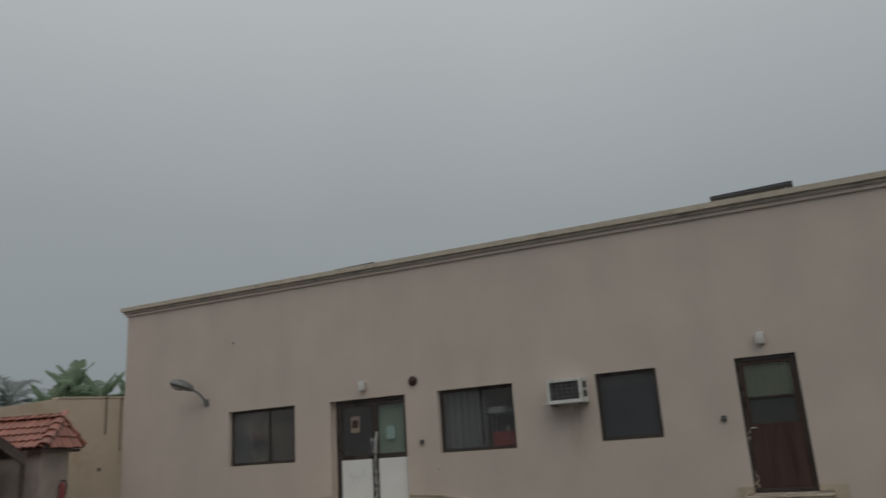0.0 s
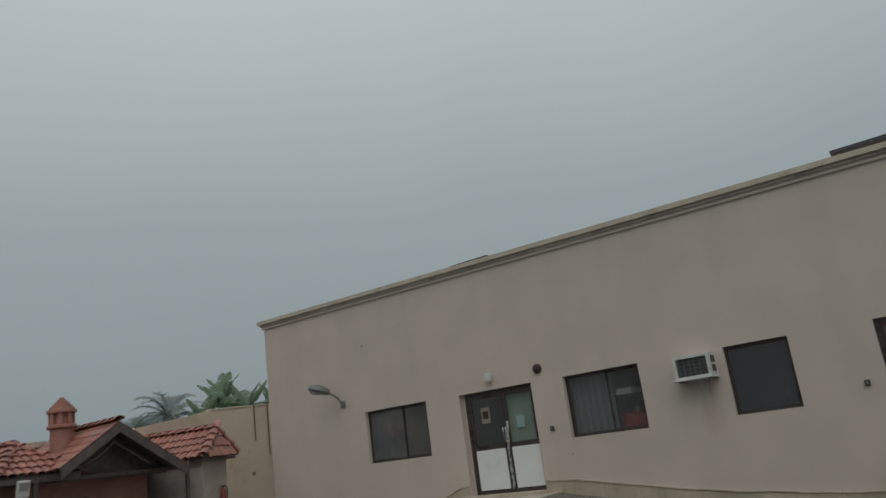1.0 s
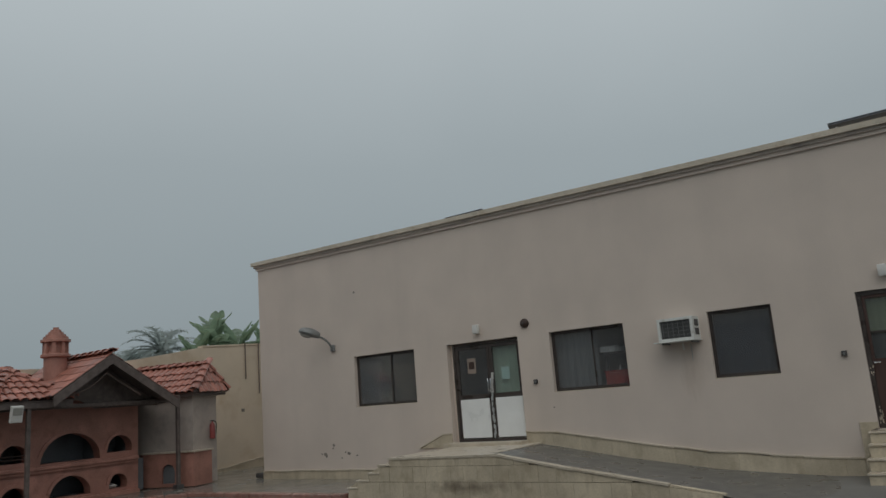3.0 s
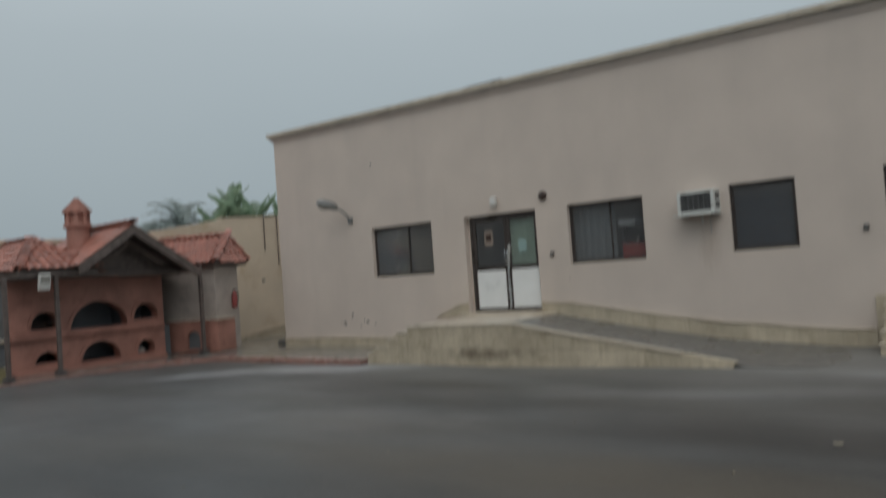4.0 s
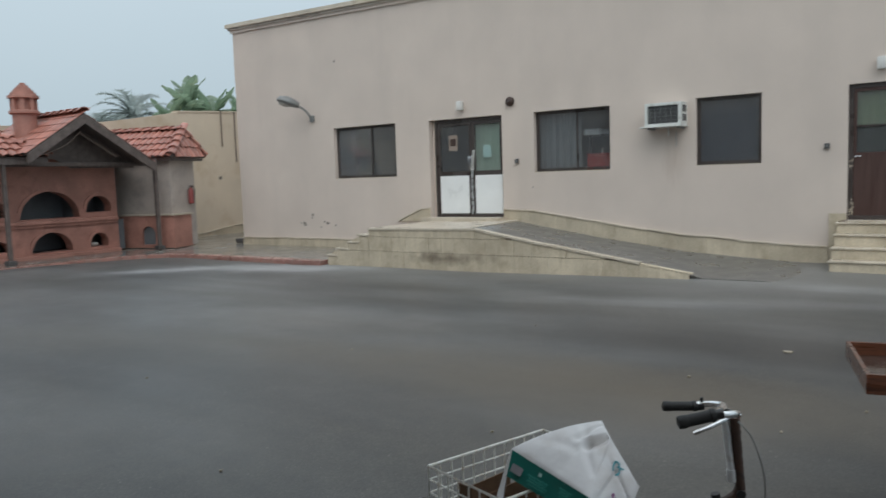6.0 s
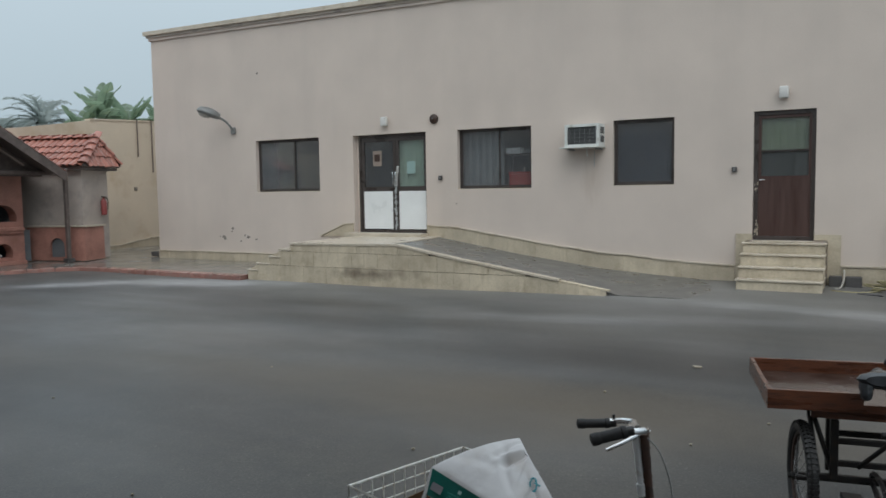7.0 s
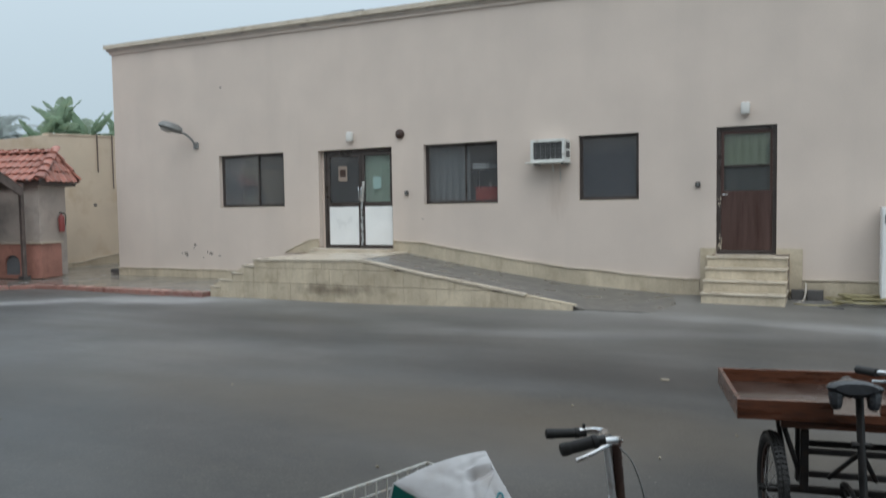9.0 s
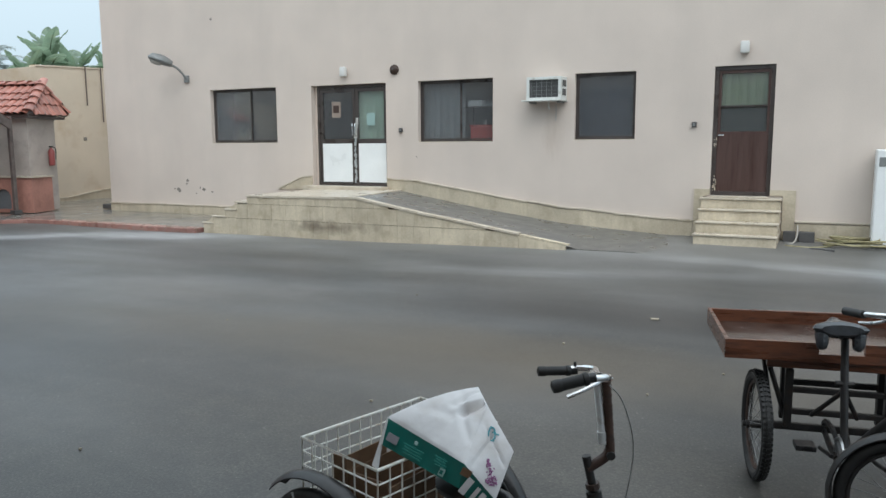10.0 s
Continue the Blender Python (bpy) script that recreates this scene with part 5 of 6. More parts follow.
# litter on the asphalt
rng = random.Random(17)
for x, y in ((7.80, -6.65), (5.6, -11.2), (7.3, -7.9), (8.2, -8.9), (4.1, -8.4), (9.6, -7.6), (6.6, -9.8), (-6.9, -3.6), (8.6, -8.2), (5.2, -6.6), (3.2, -10.1)):
    z = ground_z(x, y)
    k = 0.050 if x == 7.80 else rng.uniform(0.009, 0.017)
    line = [(x + k * math.cos(a) * rng.uniform(0.6, 1.2), y + k * math.sin(a) * rng.uniform(0.5, 1.0)) for a in [j * math.tau / 7 for j in range(7)]]
    bm = bmesh.new()
    lo = [bm.verts.new((a, b, z + 0.003)) for a, b in line]
    hi = [bm.verts.new((a, b, z + 0.008 + rng.uniform(0, 0.008))) for a, b in line]
    bm.faces.new(lo)
    bm.faces.new(hi)
    for j in range(7):
        bm.faces.new((lo[j], lo[(j + 1) % 7], hi[(j + 1) % 7], hi[j]))
    tagged(part("fallen_leaf", bm, M_LITTER), "small pale fallen leaf on the wet asphalt", "leaf", "leaves on the asphalt")


# ---- tricycles ----
def ring(center, axis, r, tube_r, seg=40, side=8, bm=None):
    c, ax = Vector(center), Vector(axis).normalized()
    a = ax.orthogonal().normalized()
    b = ax.cross(a)
    return tube([c + (a * math.cos(k * math.tau / seg) + b * math.sin(k * math.tau / seg)) * r for k in range(seg)], tube_r, side, bm, closed=True)


def bike_wheel(host, center, axis, r, tyre_r, knobs=False, name="wheel", rim=None):
    """A spoked wheel: tyre, rim, hub and spokes."""
    c, ax = Vector(center), Vector(axis).normalized()
    a = ax.orthogonal().normalized()
    b = ax.cross(a)
    bm = ring(c, ax, r - tyre_r, tyre_r, 48, 10)
    if knobs:
        for k in range(64):
            t = k * math.tau / 64
            d, tan = a * math.cos(t) + b * math.sin(t), b * math.cos(t) - a * math.sin(t)
            for s in (-1, 0, 1):
                m = Matrix((tan, ax, d)).transposed().to_4x4()
                m.translation = c + d * (r - (0.006 if s else 0.001)) + ax * s * tyre_r * 0.62
                bmesh.ops.create_cube(bm, size=1, matrix=m @ Matrix.Diagonal((0.014, tyre_r * 0.45, 0.014, 1)))
    wheel = part(name, bm, M_RUBBER, host, "black rubber tyre", smooth=not knobs)
    part("rim", ring(c, ax, r - 2 * tyre_r - 0.004, 0.012, 48, 6), rim or M_STEEL, wheel, "rusty dark rim" if rim else "grey steel rim", smooth=True)
    part("hub", tube([c - ax * 0.05, c - ax * 0.02, c + ax * 0.02, c + ax * 0.05], 0.02, 10), M_DARK_PAINT, wheel)
    bm = bmesh.new()
    for k in range(28):
        t = k * math.tau / 28
        d = a * math.cos(t) + b * math.sin(t)
        t2 = t + (0.5 if k % 4 < 2 else -0.5)
        h = (a * math.cos(t2) + b * math.sin(t2)) * 0.022
        tube([c + h + ax * (0.035 if k % 2 else -0.035), c + d * (r - 2 * tyre_r - 0.008)], 0.0016, 4, bm)
    part("spokes", bm, M_STEEL, wheel)
    return wheel


def fender(center, axis, r, width, a0, a1, up=(0, 0, 1), thick=0.004, seg=18):
    """A curved mudguard from angle a0 to a1 (degrees from straight up)."""
    c, ax = Vector(center), Vector(axis).normalized()
    u = Vector(up)
    f = ax.cross(u).normalized()
    bm = bmesh.new()
    rows = []
    for i in range(seg + 1):
        t = radians(a0 + (a1 - a0) * i / seg)
        d = u * math.cos(t) + f * math.sin(t)
        row = []
        for rr in (r, r - thick):
            for s in (-1, -0.55, 0, 0.55, 1):
                row.append(bm.verts.new(c + d * (rr - 0.018 * s * s) + ax * s * width / 2))
        rows.append(row)
    for p, q in zip(rows, rows[1:]):
        for k in range(4):
            bm.faces.new((p[k], p[k + 1], q[k + 1], q[k]))
            bm.faces.new((p[5 + k], p[6 + k], q[6 + k], q[5 + k]))
        bm.faces.new((p[0], q[0], q[5], p[5]))
        bm.faces.new((p[4], q[4], q[9], p[9]))
    bm.faces.new((*rows[0][:5], *reversed(rows[0][5:])))
    bm.faces.new((*rows[-1][:5], *reversed(rows[-1][5:])))
    return bm


def saddle_mesh(c, fwd, length, width):
    c, f = Vector(c), Vector(fwd).normalized()
    s = f.cross(Vector((0, 0, 1)))
    bm = bmesh.new()
    rows = []
    for i in range(10):
        t = i / 9
        w = width * (0.5 - 0.36 * smooth(0.25, 0.8, t)) * (0.75 if i == 0 else 1) * (0.6 if i == 9 else 1)
        y = length * (t - 0.45)
        row = []
        for a in [k * math.tau / 12 for k in range(12)]:
            row.append(bm.verts.new(c + f * y + s * w * math.cos(a) + Vector((0, 0, (0.035 if math.sin(a) > 0 else 0.045) * math.sin(a) * (0.6 if i in (0, 9) else 1) + 0.02 * (1 - t) ** 2))))
        rows.append(row)
    for p, q in zip(rows, rows[1:]):
        for k in range(12):
            bm.faces.new((p[k], p[(k + 1) % 12], q[(k + 1) % 12], q[k]))
    bm.faces.new(rows[0])
    bm.faces.new(rows[-1])
    return bm


# white-basket tricycle: local x ahead, y to its left, origin under the basket
HEAD = -math.atan2(0.3, 0.955)
m_t = Matrix.Translation((7.985, -11.81, 0.0)) @ Matrix.Rotation(HEAD, 4, "Z")
trike = thing("basket_tricycle", "old black tricycle with white wire basket parked on the asphalt", "tricycle", m_t)
AXL = (-0.035, 0, 0.30)
for y in (-0.295, 0.295):
    bike_wheel(trike, (AXL[0], y, 0.31), (0, 1, 0), 0.31, 0.024, name="rear_wheel")
    part("mudguard", fender((AXL[0], y, 0.31), (0, 1, 0), 0.368, 0.062, -44, 66), M_BLACK, trike, "black plastic mudguard", smooth=True)
    part("mudguard_stay", tube([(AXL[0], y - 0.04, 0.30), (AXL[0] - 0.10, y - 0.04, 0.60)], 0.004), M_STEEL, trike)
part("axle", tube([(AXL[0], -0.34, 0.30), (AXL[0], 0.34, 0.30)], 0.012), M_STEEL, trike)
for pts in (((-0.06, -0.2, 0.32), (-0.06, 0.2, 0.32)), ((-0.06, -0.2, 0.32), (-0.06, -0.2, 0.50)), ((-0.06, 0.2, 0.32), (-0.06, 0.2, 0.50)), ((-0.06, 0, 0.32), (0.30, 0, 0.26)), ((0.30, 0, 0.26), (0.36, 0, 0.62)), ((0.30, 0, 0.28), (0.66, -0.02, 0.62))):
    part("frame_tube", tube(pts, 0.017, 10), M_DARK_PAINT, trike, smooth=True)
part("saddle", saddle_mesh((0.335, 0.0, 0.64), (1, 0, 0), 0.25, 0.18), M_BLACK, trike, "black saddle", smooth=True)
part("chainring", ring((0.30, -0.05, 0.26), (0, 1, 0), 0.075, 0.006, 28, 6), M_STEEL, trike)
for s in (-1, 1):
    part("crank", tube([(0.30, 0.07 * s, 0.26), (0.30 + 0.10 * s, 0.09 * s, 0.26 - 0.10 * s)], 0.009), M_STEEL, trike)
    part("pedal", bx(0.26 + 0.10 * s, 0.34 + 0.10 * s, 0.10 * s, 0.18 * s, 0.25 - 0.10 * s, 0.275 - 0.10 * s, 0.004), M_BLACK, trike)

# basket of white wire
BX0, BX1, BY0, BY1, BZ0, BZ1 = -0.178, 0.185, -0.262, 0.262, 0.52, 0.745


def wire_panel(a, b, c, nu, nv, r=0.0029):
    a, b, c = Vector(a), Vector(b), Vector(c)
    for i in range(nu + 1):
        p = a + (b - a) * i / nu
        part("wire", tube([p, p + (c - a)], r, 5), M_WIRE, basket)
    for j in range(nv):
        p = a + (c - a) * j / nv
        part("wire", tube([p, p + (b - a)], r, 5), M_WIRE, basket)


basket = part("basket", bx(BX0, BX1, BY0, BY1, BZ0 - 0.006, BZ0 - 0.002), M_WIRE, trike, "white wire basket")
for a, b, c, nu, nv in (((BX0, BY0, BZ0), (BX1, BY0, BZ0), (BX0, BY0, BZ1), 7, 5), ((BX0, BY1, BZ0), (BX1, BY1, BZ0), (BX0, BY1, BZ1), 7, 5), ((BX0, BY0, BZ0), (BX0, BY1, BZ0), (BX0, BY0, BZ1), 11, 5), ((BX1, BY0, BZ0), (BX1, BY1, BZ0), (BX1, BY0, BZ1), 11, 5)):
    wire_panel(a, b, c, nu, nv)
part("rim_wire", tube([(BX0, BY0, BZ1), (BX1, BY0, BZ1), (BX1, BY1, BZ1), (BX0, BY1, BZ1)], 0.0052, 6, closed=True), M_WIRE, basket)

# steering: stem, bent bar, grips, brake lever; turned to the left
STEER = math.atan2(0.45, 0.89)
m_s = Matrix.Translation((8.70, -12.10, 0)) @ Matrix.Rotation(STEER, 4, "Z")
bar = new("steering")
bar.parent = trike
bar.matrix_basis = m_t.inverted() @ m_s
bar["label"] = "turned handlebar on a rusty folding stem"
part("bar", tube(curve_points([(-0.055, 0.125, 1.080), (-0.012, 0.122, 1.086), (0.018, 0.085, 1.094), (0.010, 0.03, 1.098), (0.003, 0.0, 1.10), (0.008, -0.03, 1.108), (0.018, -0.07, 1.122), (-0.006, -0.10, 1.129), (-0.045, -0.108, 1.129)], 6), 0.0080, 10), M_CHROME, bar, "worn chrome bar", smooth=True)
for y, z, dip, fat in ((0.127, 1.078, -90, 0.92), (-0.108, 1.131, -103, 1.06)):
    prof_g = [(0.013, 0.0), (0.0150, 0.004), (0.0150, 0.012)]
    for k in range(9):
        prof_g += [(0.0128, 0.014 + 0.006 * k), (0.0138, 0.0165 + 0.006 * k)]
    prof_g += [(0.0148, 0.074), (0.0140, 0.086), (0.006, 0.089)]
    part("grip", lathe(prof_g, 14, m=Matrix.Translation((-0.036, y, z)) @ Matrix.Rotation(radians(dip), 4, "Y") @ Matrix.Rotation(radians(3), 4, "X") @ Matrix.Diagonal((fat, fat, 1, 1))), M_RUBBER, bar, "ribbed black rubber grip", smooth=True)
    part("lever_mount", tube([(-0.036, y, z), (-0.020, y * 0.995, z + 0.002)], 0.0115, 12), M_BLACK, bar, smooth=True)
part("mount_bolt", tube([(-0.026, 0.124, 1.088), (-0.026, 0.124, 1.102)], 0.004, 8), M_DARK_PAINT, bar)
part("brake_lever", tube(curve_points([(0.008, -0.045, 1.106), (-0.010, -0.065, 1.104), (-0.045, -0.075, 1.090), (-0.080, -0.078, 1.076)], 4), 0.0052, 8), M_CHROME, bar, smooth=True)
part("clamp", tube([(0.006, -0.026, 1.106), (0.004, 0.026, 1.098)], 0.0135, 12), M_CHROME, bar, smooth=True)
part("clamp_bolt", tube([(0.030, -0.012, 1.099), (0.040, -0.012, 1.098)], 0.005, 8), M_CHROME, bar)
part("stem", tube([(0.004, -0.005, 1.10), (0.022, -0.01, 0.945)], 0.0098, 12), M_SILVER, bar, "silver stem", smooth=True)
part("stem_collar", tube([(0.0185, -0.01, 0.966), (0.0225, -0.01, 0.936)], 0.0118, 12), M_SILVER, bar, smooth=True)
rng = random.Random(29)
rust_line = [Vector((0.026, -0.012, 1.094)).lerp(Vector((0.040, -0.014, 0.912)), k / 36) for k in range(37)]
part("rusty_tube", tube(rust_line, 0.011, 10, taper=[0.0102 + rng.uniform(0, 0.0026) for k in rust_line]), M_RUST, bar, "flaking rusty tube", smooth=True)
part("elbow", tube(curve_points([(0.040, -0.014, 0.922), (0.028, -0.014, 0.902), (-0.002, -0.015, 0.882), (-0.016, -0.016, 0.872)], 4), 0.0125, 10), M_RUST, bar, smooth=True)
part("bolt", tube([(0.038, -0.032, 0.91), (0.038, 0.006, 0.91)], 0.011, 8), M_DARK_PAINT, bar)
part("steerer", tube([(-0.020, -0.016, 0.906), (-0.001, -0.016, 0.82), (0.036, -0.016, 0.62)], 0.0108, 12), M_DARK_PAINT, bar, smooth=True)
part("locknut", tube([(-0.004, -0.016, 0.836), (-0.001, -0.016, 0.822)], 0.0175, 8), M_RUST, bar)
part("head_tube", tube([(0.0, -0.016, 0.815), (0.022, -0.016, 0.69)], 0.0195, 12), M_DARK_PAINT, bar, smooth=True)
part("brake_cable", tube(curve_points([(0.03, -0.03, 1.090), (0.060, -0.045, 1.05), (0.086, -0.05, 0.95), (0.078, -0.04, 0.83), (0.045, -0.03, 0.66)], 8), 0.0019, 6), M_LAMP_GREY, bar, smooth=True)
for y in (-0.06, 0.03):
    part("fork_blade", tube([(0.02, -0.016, 0.60), (0.03, y, 0.56), (0.07, y, 0.26)], 0.011, 8), M_DARK_PAINT, bar, smooth=True)
bike_wheel(trike, m_t.inverted() @ m_s @ Vector((0.07, -0.016, 0.26)), (m_t.inverted() @ m_s).to_3x3() @ Vector((0, 1, 0)), 0.26, 0.022, name="front_wheel")

# cartons in the basket
carton = thing("cardboard_box", "soggy brown cardboard box lying in the wire basket", "cardboard box", m_t @ pose(0.0, -0.06, 0.524, 0, 0, 6))
for x0, x1, y0, y1, h in ((-0.02, -0.016, -0.18, 0.22, 0.15), (0.161, 0.165, -0.18, 0.22, 0.15), (-0.016, 0.161, -0.18, -0.176, 0.165), (-0.016, 0.161, 0.216, 0.22, 0.15)):
    part("box_side", bx(x0, x1, y0, y1, 0.004, h, 0.001), M_CARD, carton)
part("box_bottom", bx(-0.02, 0.165, -0.18, 0.22, 0.0, 0.004), M_CARD, carton)
part("flap", bx(-0.062, 0.004, -0.1855, -0.1815, 0.05, 0.205, 0.001), M_CARD, carton)
part("flap", bx(-0.0245, -0.0205, -0.18, 0.02, 0.10, 0.198, 0.001), M_CARD, carton)


def crumpled(corners, n, amp, seed, thick=0.006, bulge=0.0, creases=(), bow=0.0):
    """A creased sheet with some thickness between four corners, in order round it."""
    a, b, c, d = [Vector(p) for p in corners]
    nrm = (b - a).cross(d - a).normalized()
    if nrm.dot((a + b + c + d) / 4 - Vector((0.26, -0.02, 0.72))) < 0:
        nrm = -nrm
    bm = bmesh.new()
    sheets = []
    for off in (0, -thick):
        grid = []
        for i in range(n + 1):
            row = []
            for j in range(n + 1):
                u, v = i / n, j / n
                p = a.lerp(b, u).lerp(d.lerp(c, u), v)
                k = 16 * u * (1 - u) * v * (1 - v)
                w = bulge * k ** 0.5 + amp * k ** 0.6 * (0.5 * noise.noise(p * 8 + Vector((seed, 0, 0))) - 0.9 * abs(noise.noise(p * 7 + Vector((0, seed, 0)))) - 0.4 * abs(noise.noise(p * 15 + Vector((seed, seed, 0)))))
                p = p + Vector((0, 0, bow * math.sin(math.pi * u) ** 0.8 * (1 - v)))
                for u0, v0, u1, v1, deep, wide in creases:
                    line = Vector((u1 - u0, v1 - v0))
                    t = max(0, min(1, (Vector((u - u0, v - v0)).dot(line)) / line.length_squared))
                    far = (Vector((u0, v0)) + line * t - Vector((u, v))).length
                    w -= deep * max(0, 1 - far / wide) * k ** 0.4
                row.append(bm.verts.new(p + nrm * (w + off)))
            grid.append(row)
        sheets.append(grid)
        for i in range(n):
            for j in range(n):
                bm.faces.new((grid[i][j], grid[i + 1][j], grid[i + 1][j + 1], grid[i][j + 1]))
    t, s = sheets
    rim = [(i, 0) for i in range(n)] + [(n, j) for j in range(n)] + [(i, n) for i in range(n, 0, -1)] + [(0, j) for j in range(n, 0, -1)]
    for k in range(len(rim)):
        (i, j), (p, q) = rim[k], rim[(k + 1) % len(rim)]
        bm.faces.new((t[i][j], t[p][q], s[p][q], s[i][j]))
    return bm


sack = thing("printed_carton", "crumpled white and teal printed carton draped over the basket", "carton", m_t)
A, P, Q, R, S, T = (0.086, -0.134, 0.843), (0.250, 0.098, 0.920), (0.325, 0.055, 0.890), (0.390, -0.120, 0.782), (0.452, 0.022, 0.793), (0.468, -0.077, 0.685)
A2, R2 = (0.096, -0.170, 0.772), (0.384, -0.138, 0.715)
BACK1, BACK2 = (0.06, 0.13, 0.77), (0.33, 0.10, 0.76)
part("top_sheet", crumpled((A, P, Q, R), 40, 0.005, 3.1, bulge=0.016, bow=0.016, creases=((0.66, 0.62, 0.93, 0.80, 0.026, 0.16), (0.60, 0.40, 0.95, 0.28, 0.008, 0.10), (0.10, 0.60, 0.62, 0.56, 0.005, 0.12), (0.35, 0.95, 0.60, 0.60, 0.008, 0.10), (0.80, 0.05, 0.72, 0.40, 0.006, 0.08), (0.30, 0.10, 0.45, 0.50, 0.004, 0.12))), M_SACK, sack, "creased white top", smooth=True)
part("side_sheet", crumpled((R, Q, S, T), 26, 0.004, 7.7, bulge=0.006, creases=((0.1, 0.2, 0.9, 0.45, 0.006, 0.07), (0.75, 0.1, 0.6, 0.9, 0.006, 0.06))), M_SACK, sack, smooth=True)
teal = part("teal_side", crumpled((A2, A, R, R2), 12, 0.006, 5.2), M_TEAL, sack, "teal printed side", smooth=True)
part("lower_sheet", crumpled((R2, R, T, (0.43, -0.10, 0.64)), 8, 0.006, 1.4), M_TEAL, sack)
part("left_sheet", crumpled((A, A2, BACK1, (0.08, 0.10, 0.84)), 8, 0.008, 2.4), M_SACK, sack, smooth=True)
part("side_flap", crumpled((A, A2, (0.112, -0.200, 0.707), (0.088, -0.200, 0.712)), 6, 0.004, 4.4), M_SACK, sack, "torn white flap")
part("back_sheet", crumpled((P, BACK1, BACK2, Q), 8, 0.01, 9.4), M_SACK, sack, smooth=True)
part("end_sheet", crumpled((Q, BACK2, (0.42, 0.0, 0.70), S), 8, 0.008, 6.4), M_SACK, sack, smooth=True)


def on_quad(corners, u, v, w, h, name, material, lift=0.004, turn=0.0):
    """A small flat print on a sheet; u, v: place, w, h: size in metres."""
    a, b, c, d = [Vector(p) for p in corners]
    o = a.lerp(d, u).lerp(b.lerp(c, u), v)
    ex = (d - a).normalized()
    nz = ex.cross(b - a).normalized()
    ey = nz.cross(ex)
    m = Matrix((ex, ey, nz)).transposed().to_4x4()
    m.translation = o + nz * lift
    m = m @ Matrix.Rotation(turn, 4, "Z")
    return m


quad = (A2, A, R, R2)


def print_patch(corners, u, v, w, h, material, turn=0.0, lift=0.01):
    m = on_quad(corners, u, v, w, h, "", material, 0, turn)
    out = (m.to_3x3() @ Vector((0, 0, 1)))
    eye_side = Vector((0.3, -1.0, 0.6))
    shift = out.normalized() * (lift if out.dot(eye_side) > 0 else -lift)
    ob = part("print", bx(-w / 2, w / 2, -h / 2, h / 2, -0.0008, 0.0008), material, sack, m=Matrix.Translation(shift) @ m)
    return ob


print_patch(quad, 0.15, 0.42, 0.042, 0.024, M_PRINT_GREY)
for k in range(4):
    print_patch(quad, 0.42, 0.52 - 0.11 * k, 0.075 - 0.012 * (k % 2), 0.004, M_PRINT_DIM)
    print_patch(quad, 0.76, 0.72 - 0.10 * k, 0.045 - 0.010 * (k % 2), 0.0035, M_PRINT_DIM)
print_patch(quad, 0.44, 0.74, 0.011, 0.010, M_PRINT_PALE)
print_patch(quad, 0.80, 0.25, 0.018, 0.022, M_PRINT_PALE)
print_patch(quad, 0.80, 0.25, 0.010, 0.012, M_TEAL, lift=0.013)
quad2 = (R, Q, S, T)
rng = random.Random(5)
for k in range(64):
    t = rng.random() ** 1.3
    side = rng.gauss(0, 0.5) * 0.17 * (1.08 - t)
    print_patch(quad2, 0.80 - 0.34 * t + side, 0.14 + 0.24 * t + side * 0.7, rng.uniform(0.004, 0.008), 0.0035, M_PRINT_PURPLE, rng.uniform(0, 3), 0.0065)
for k in range(9):
    a = radians(-40 + 32 * k)
    print_patch(quad2, 0.33 + 0.09 * math.cos(a), 0.72 + 0.10 * math.sin(a), 0.013, 0.004, M_PRINT_BLUE, a + 1.57, 0.0085)
print_patch(quad2, 0.42, 0.80, 0.024, 0.004, M_PRINT_BLUE, 0.5, 0.0085)
quad3 = (R2, R, T, (0.43, -0.10, 0.64))
for u, w in ((0.22, 0.020), (0.52, 0.012), (0.72, 0.016)):
    print_patch(quad3, u, 0.38, w, 0.05, M_SACK, 0.2, 0.006)
print_patch(quad3, 0.10, 0.80, 0.03, 0.022, M_CARD, 0.4, 0.006)

# ---- cargo tricycle with a wooden tray: local x ahead, y to its left, origin under the rear axle ----
m_c = Matrix.Translation((9.285, -9.84, 0)) @ Matrix.Rotation(math.atan2(-0.98, 0.19), 4, "Z")
cargo = thing("cargo_tricycle", "old black cargo tricycle with a varnished wooden tray on wet asphalt", "tricycle", m_c)
for y in (-0.355, 0.355):
    bike_wheel(cargo, (0, y, 0.27), (-0.075, 0.997, 0), 0.27, 0.026, True, "rear_wheel", M_RUST)
part("axle", tube([(0, -0.42, 0.27), (0, 0.42, 0.27)], 0.014, 10), M_DARK_PAINT, cargo)
TX0, TX1, TY, TZ0, TZ1 = -0.62, 0.07, 0.515, 0.638, 0.727
tray = part("tray_floor", bx(TX0, TX1, -TY, TY, TZ0, TZ0 + 0.016), M_TRAY_FLOOR, cargo, "wet plywood tray floor", m=Matrix.Rotation(radians(3), 4, "Z"))
part("tray_board", bx(TX0 - 0.02, TX0, -TY - 0.02, TY + 0.02, TZ0 - 0.004, TZ1, 0.004), M_TRAY_WOOD, tray)
for y in (-TY - 0.02, TY):
    part("tray_board", bx(TX0, TX1, y, y + 0.02, TZ0 - 0.004, TZ1, 0.004), M_TRAY_WOOD, tray)
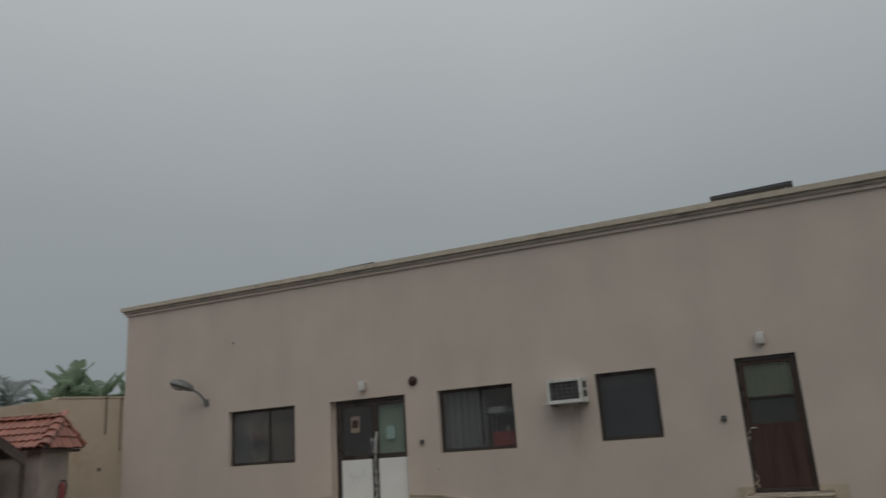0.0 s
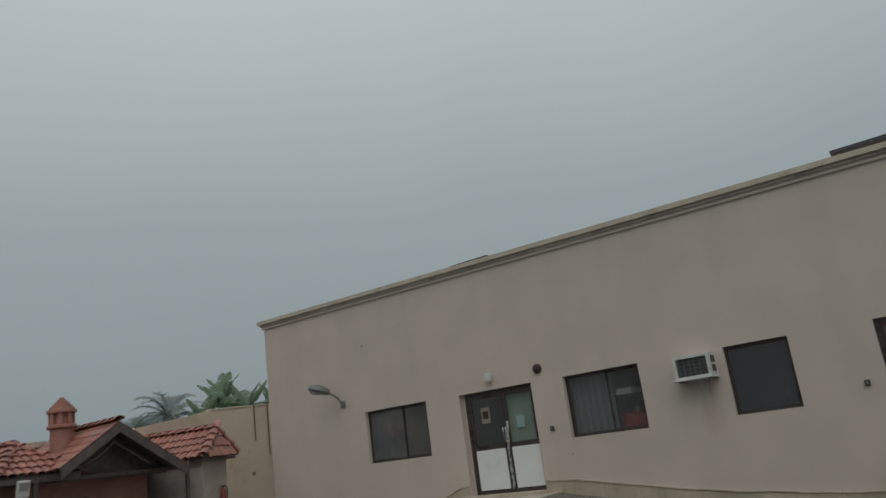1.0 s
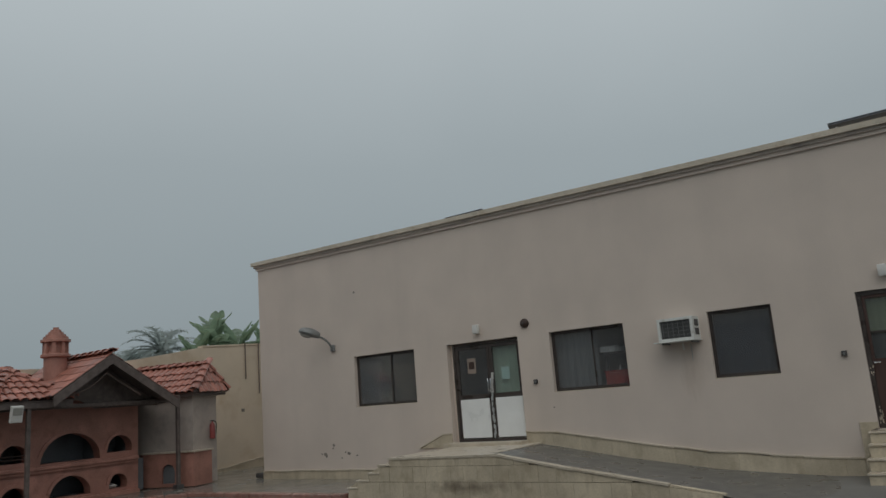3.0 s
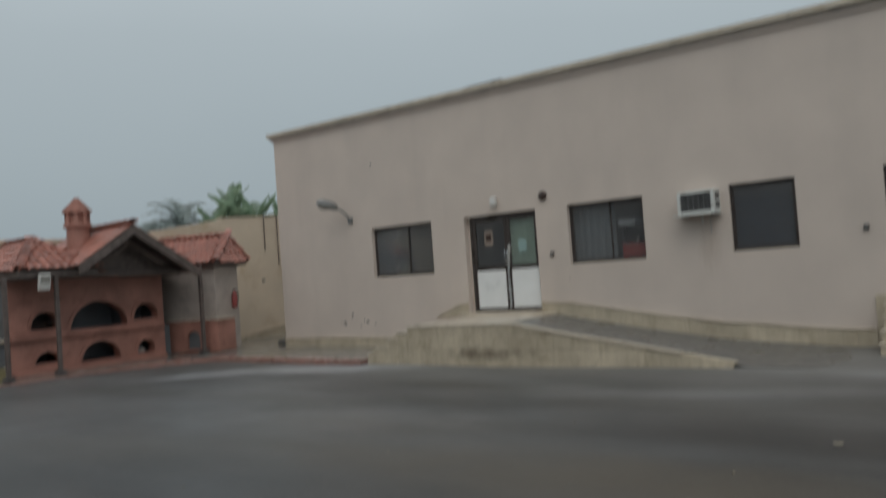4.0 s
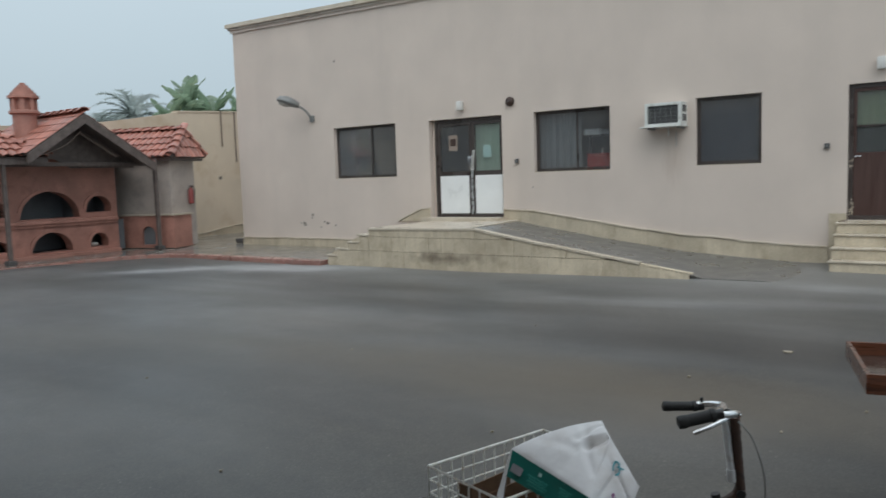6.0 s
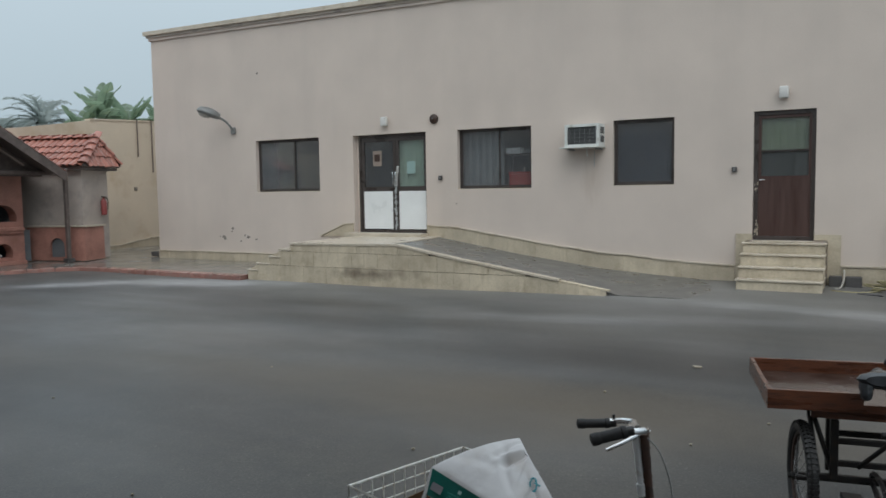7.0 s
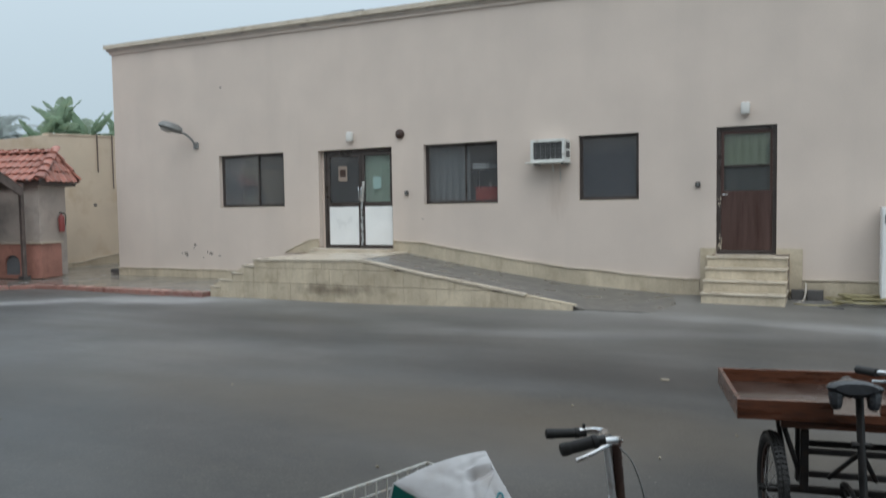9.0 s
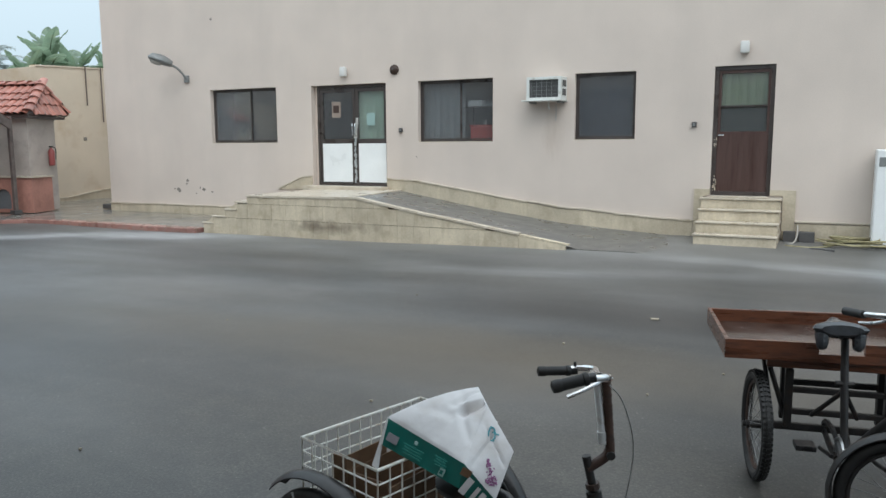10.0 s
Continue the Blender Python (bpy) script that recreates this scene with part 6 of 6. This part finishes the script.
part("tray_board", plate([(-TY - 0.02, TZ0 - 0.004), (TY + 0.02, TZ0 - 0.004), (TY + 0.02, TZ1), (0.085, TZ1), (0.085, TZ0 + 0.035), (-0.115, TZ0 + 0.035), (-0.115, TZ1), (-TY - 0.02, TZ1)], [], 0.022, Matrix.Translation((TX1, 0, 0)) @ Matrix.Rotation(radians(90), 4, "Z") @ Matrix.Translation((0, -0.022, 0))), M_TRAY_WOOD, tray, "notched front board")
for x, mt in ((-0.48, M_DARK_PAINT), (0.045, M_TRAY_WOOD)):
    part("cross_beam", bx(x - 0.02, x + 0.02, -0.33, 0.40, 0.588, 0.632, 0.004), mt, cargo)
for y in (-0.22, 0.22):
    part("upright", bx(0.0, 0.04, y - 0.018, y + 0.018, 0.28, 0.575, 0.003), M_DARK_PAINT, cargo)
    part("upright", bx(-0.13, -0.09, y - 0.018, y + 0.018, 0.28, 0.612, 0.003), M_DARK_PAINT, cargo)
    part("brace", tube([(0.02, y * 1.4, 0.575), (0.0, y * 1.0, 0.30)], 0.012, 8), M_DARK_PAINT, cargo)
    part("rail", tube([(-0.45, y * 1.3, 0.575), (0.0, y * 1.3, 0.29)], 0.013, 8), M_DARK_PAINT, cargo)
for z, x in ((0.47, 0.02), (0.36, 0.02), (0.47, -0.11), (0.285, 0.015)):
    part("cross_bar", bx(x - 0.012, x + 0.012, -0.22 if z > 0.30 else -0.34, 0.22 if z > 0.30 else 0.34, z - 0.014, z + 0.014, 0.003), M_DARK_PAINT, cargo)
part("seat_tube", tube([(0.30, -0.02, 0.25), (0.22, -0.02, 0.56), (0.17, -0.02, 0.785)], 0.017, 12), M_DARK_PAINT, cargo, smooth=True)
part("seat_clamp", tube([(0.22, -0.06, 0.575), (0.22, 0.02, 0.575)], 0.012, 8), M_DARK_PAINT, cargo)
part("chain_stay", tube([(0.30, 0.01, 0.25), (0.0, 0.05, 0.27)], 0.012, 8), M_DARK_PAINT, cargo)
part("chain_stay", tube([(0.30, -0.05, 0.25), (0.0, -0.05, 0.27)], 0.012, 8), M_DARK_PAINT, cargo)
part("seat_stay", tube([(0.22, -0.02, 0.54), (0.06, -0.12, 0.36)], 0.011, 8), M_DARK_PAINT, cargo)
part("seat_stay", tube([(0.22, -0.02, 0.54), (0.06, 0.08, 0.36)], 0.011, 8), M_DARK_PAINT, cargo)
part("down_tube", tube([(0.30, -0.02, 0.25), (0.54, 0.02, 0.46), (0.73, 0.08, 0.64)], 0.018, 12), M_DARK_PAINT, cargo, smooth=True)
part("chain_case", tube(curve_points([(0.36, -0.05, 0.28), (0.22, -0.05, 0.34), (0.04, -0.05, 0.33), (0.02, -0.05, 0.28), (0.2, -0.05, 0.24), (0.36, -0.05, 0.24)], 4), 0.012, 6), M_DARK_PAINT, cargo)
part("chainring", ring((0.34, -0.05, 0.27), (0, 1, 0), 0.085, 0.006, 30, 6), M_STEEL, cargo)
part("saddle", saddle_mesh((0.18, -0.055, 0.818), (-1, 0, 0), 0.22, 0.23), M_SADDLE, cargo, "cracked black saddle", smooth=True)
for y in (-0.075, 0.075):
    bm = tube(curve_points([(0.24, y - 0.055, 0.81), (0.25, y - 0.055, 0.77), (0.24, y * 0.95 - 0.055, 0.735)], 4), 0.03, 8, taper=[0.032, 0.032, 0.030, 0.028, 0.028, 0.026, 0.024, 0.02, 0.008])
    part("saddle_spring", bm, M_SADDLE, cargo, smooth=True)
for s in (-1, 1):
    part("crank", tube([(0.34, 0.08 * s, 0.27), (0.34 + 0.15 * s, 0.10 * s, 0.27 + 0.02 * s)], 0.010), M_DARK_PAINT, cargo)
    part("pedal", bx(0.295 + 0.15 * s, 0.385 + 0.15 * s, 0.12 * s, 0.21 * s, 0.26 + 0.02 * s, 0.285 + 0.02 * s, 0.004), M_BLACK, cargo)
fork = new("steering")
fork.parent = cargo
fork.matrix_basis = Matrix.Translation((0.76, 0.10, 0.022)) @ Matrix.Rotation(radians(24), 4, "Z")
fork["label"] = "handlebar and fork turned to one side"
part("head_tube", tube([(-0.01, 0, 0.80), (0.03, 0, 0.64)], 0.022, 12), M_DARK_PAINT, fork, smooth=True)
part("quill", tube([(-0.02, 0, 0.98), (-0.01, 0, 0.80)], 0.014, 12), M_CHROME, fork, smooth=True)
part("bar", tube(curve_points([(-0.14, -0.19, 0.985), (-0.05, -0.18, 0.995), (0.02, -0.13, 1.0), (-0.01, -0.05, 0.985), (-0.015, 0, 0.98), (-0.01, 0.05, 0.985), (0.02, 0.13, 1.0), (-0.05, 0.18, 0.995), (-0.14, 0.19, 0.985)], 6), 0.011, 10), M_CHROME, fork, "worn chrome bar", smooth=True)
mw = Matrix.Translation((0.77, 0.06, 0)) @ Matrix.Rotation(radians(72), 4, "Z")
for y in (-0.19, 0.19):
    part("grip", tube([(-0.17, y, 0.984), (-0.065, y * 0.985, 0.992)], 0.0165, 12), M_RUBBER, fork, "black rubber grip", smooth=True)
    part("fork_blade", tube([mw @ Vector(p) for p in ((0.0, y * 0.05, 0.64), (0.005, y * 0.28, 0.60), (0.05, y * 0.28, 0.27))], 0.012, 8), M_DARK_PAINT, cargo, smooth=True)
    part("brake_lever", tube(curve_points([(0.02, y * 0.72, 0.99), (-0.04, y * 0.86, 0.965), (-0.11, y * 0.9, 0.95)], 4), 0.006, 8), M_CHROME, fork, smooth=True)
bike_wheel(cargo, mw @ Vector((0.05, 0, 0.27)), mw.to_3x3() @ Vector((0, 1, 0)), 0.27, 0.024, name="front_wheel", rim=M_DARK_PAINT)
part("mudguard", fender(mw @ Vector((0.05, 0, 0.27)), mw.to_3x3() @ Vector((0, 1, 0)), 0.298, 0.06, -105, 70), M_DARK_PAINT, cargo, "black steel mudguard", smooth=True)
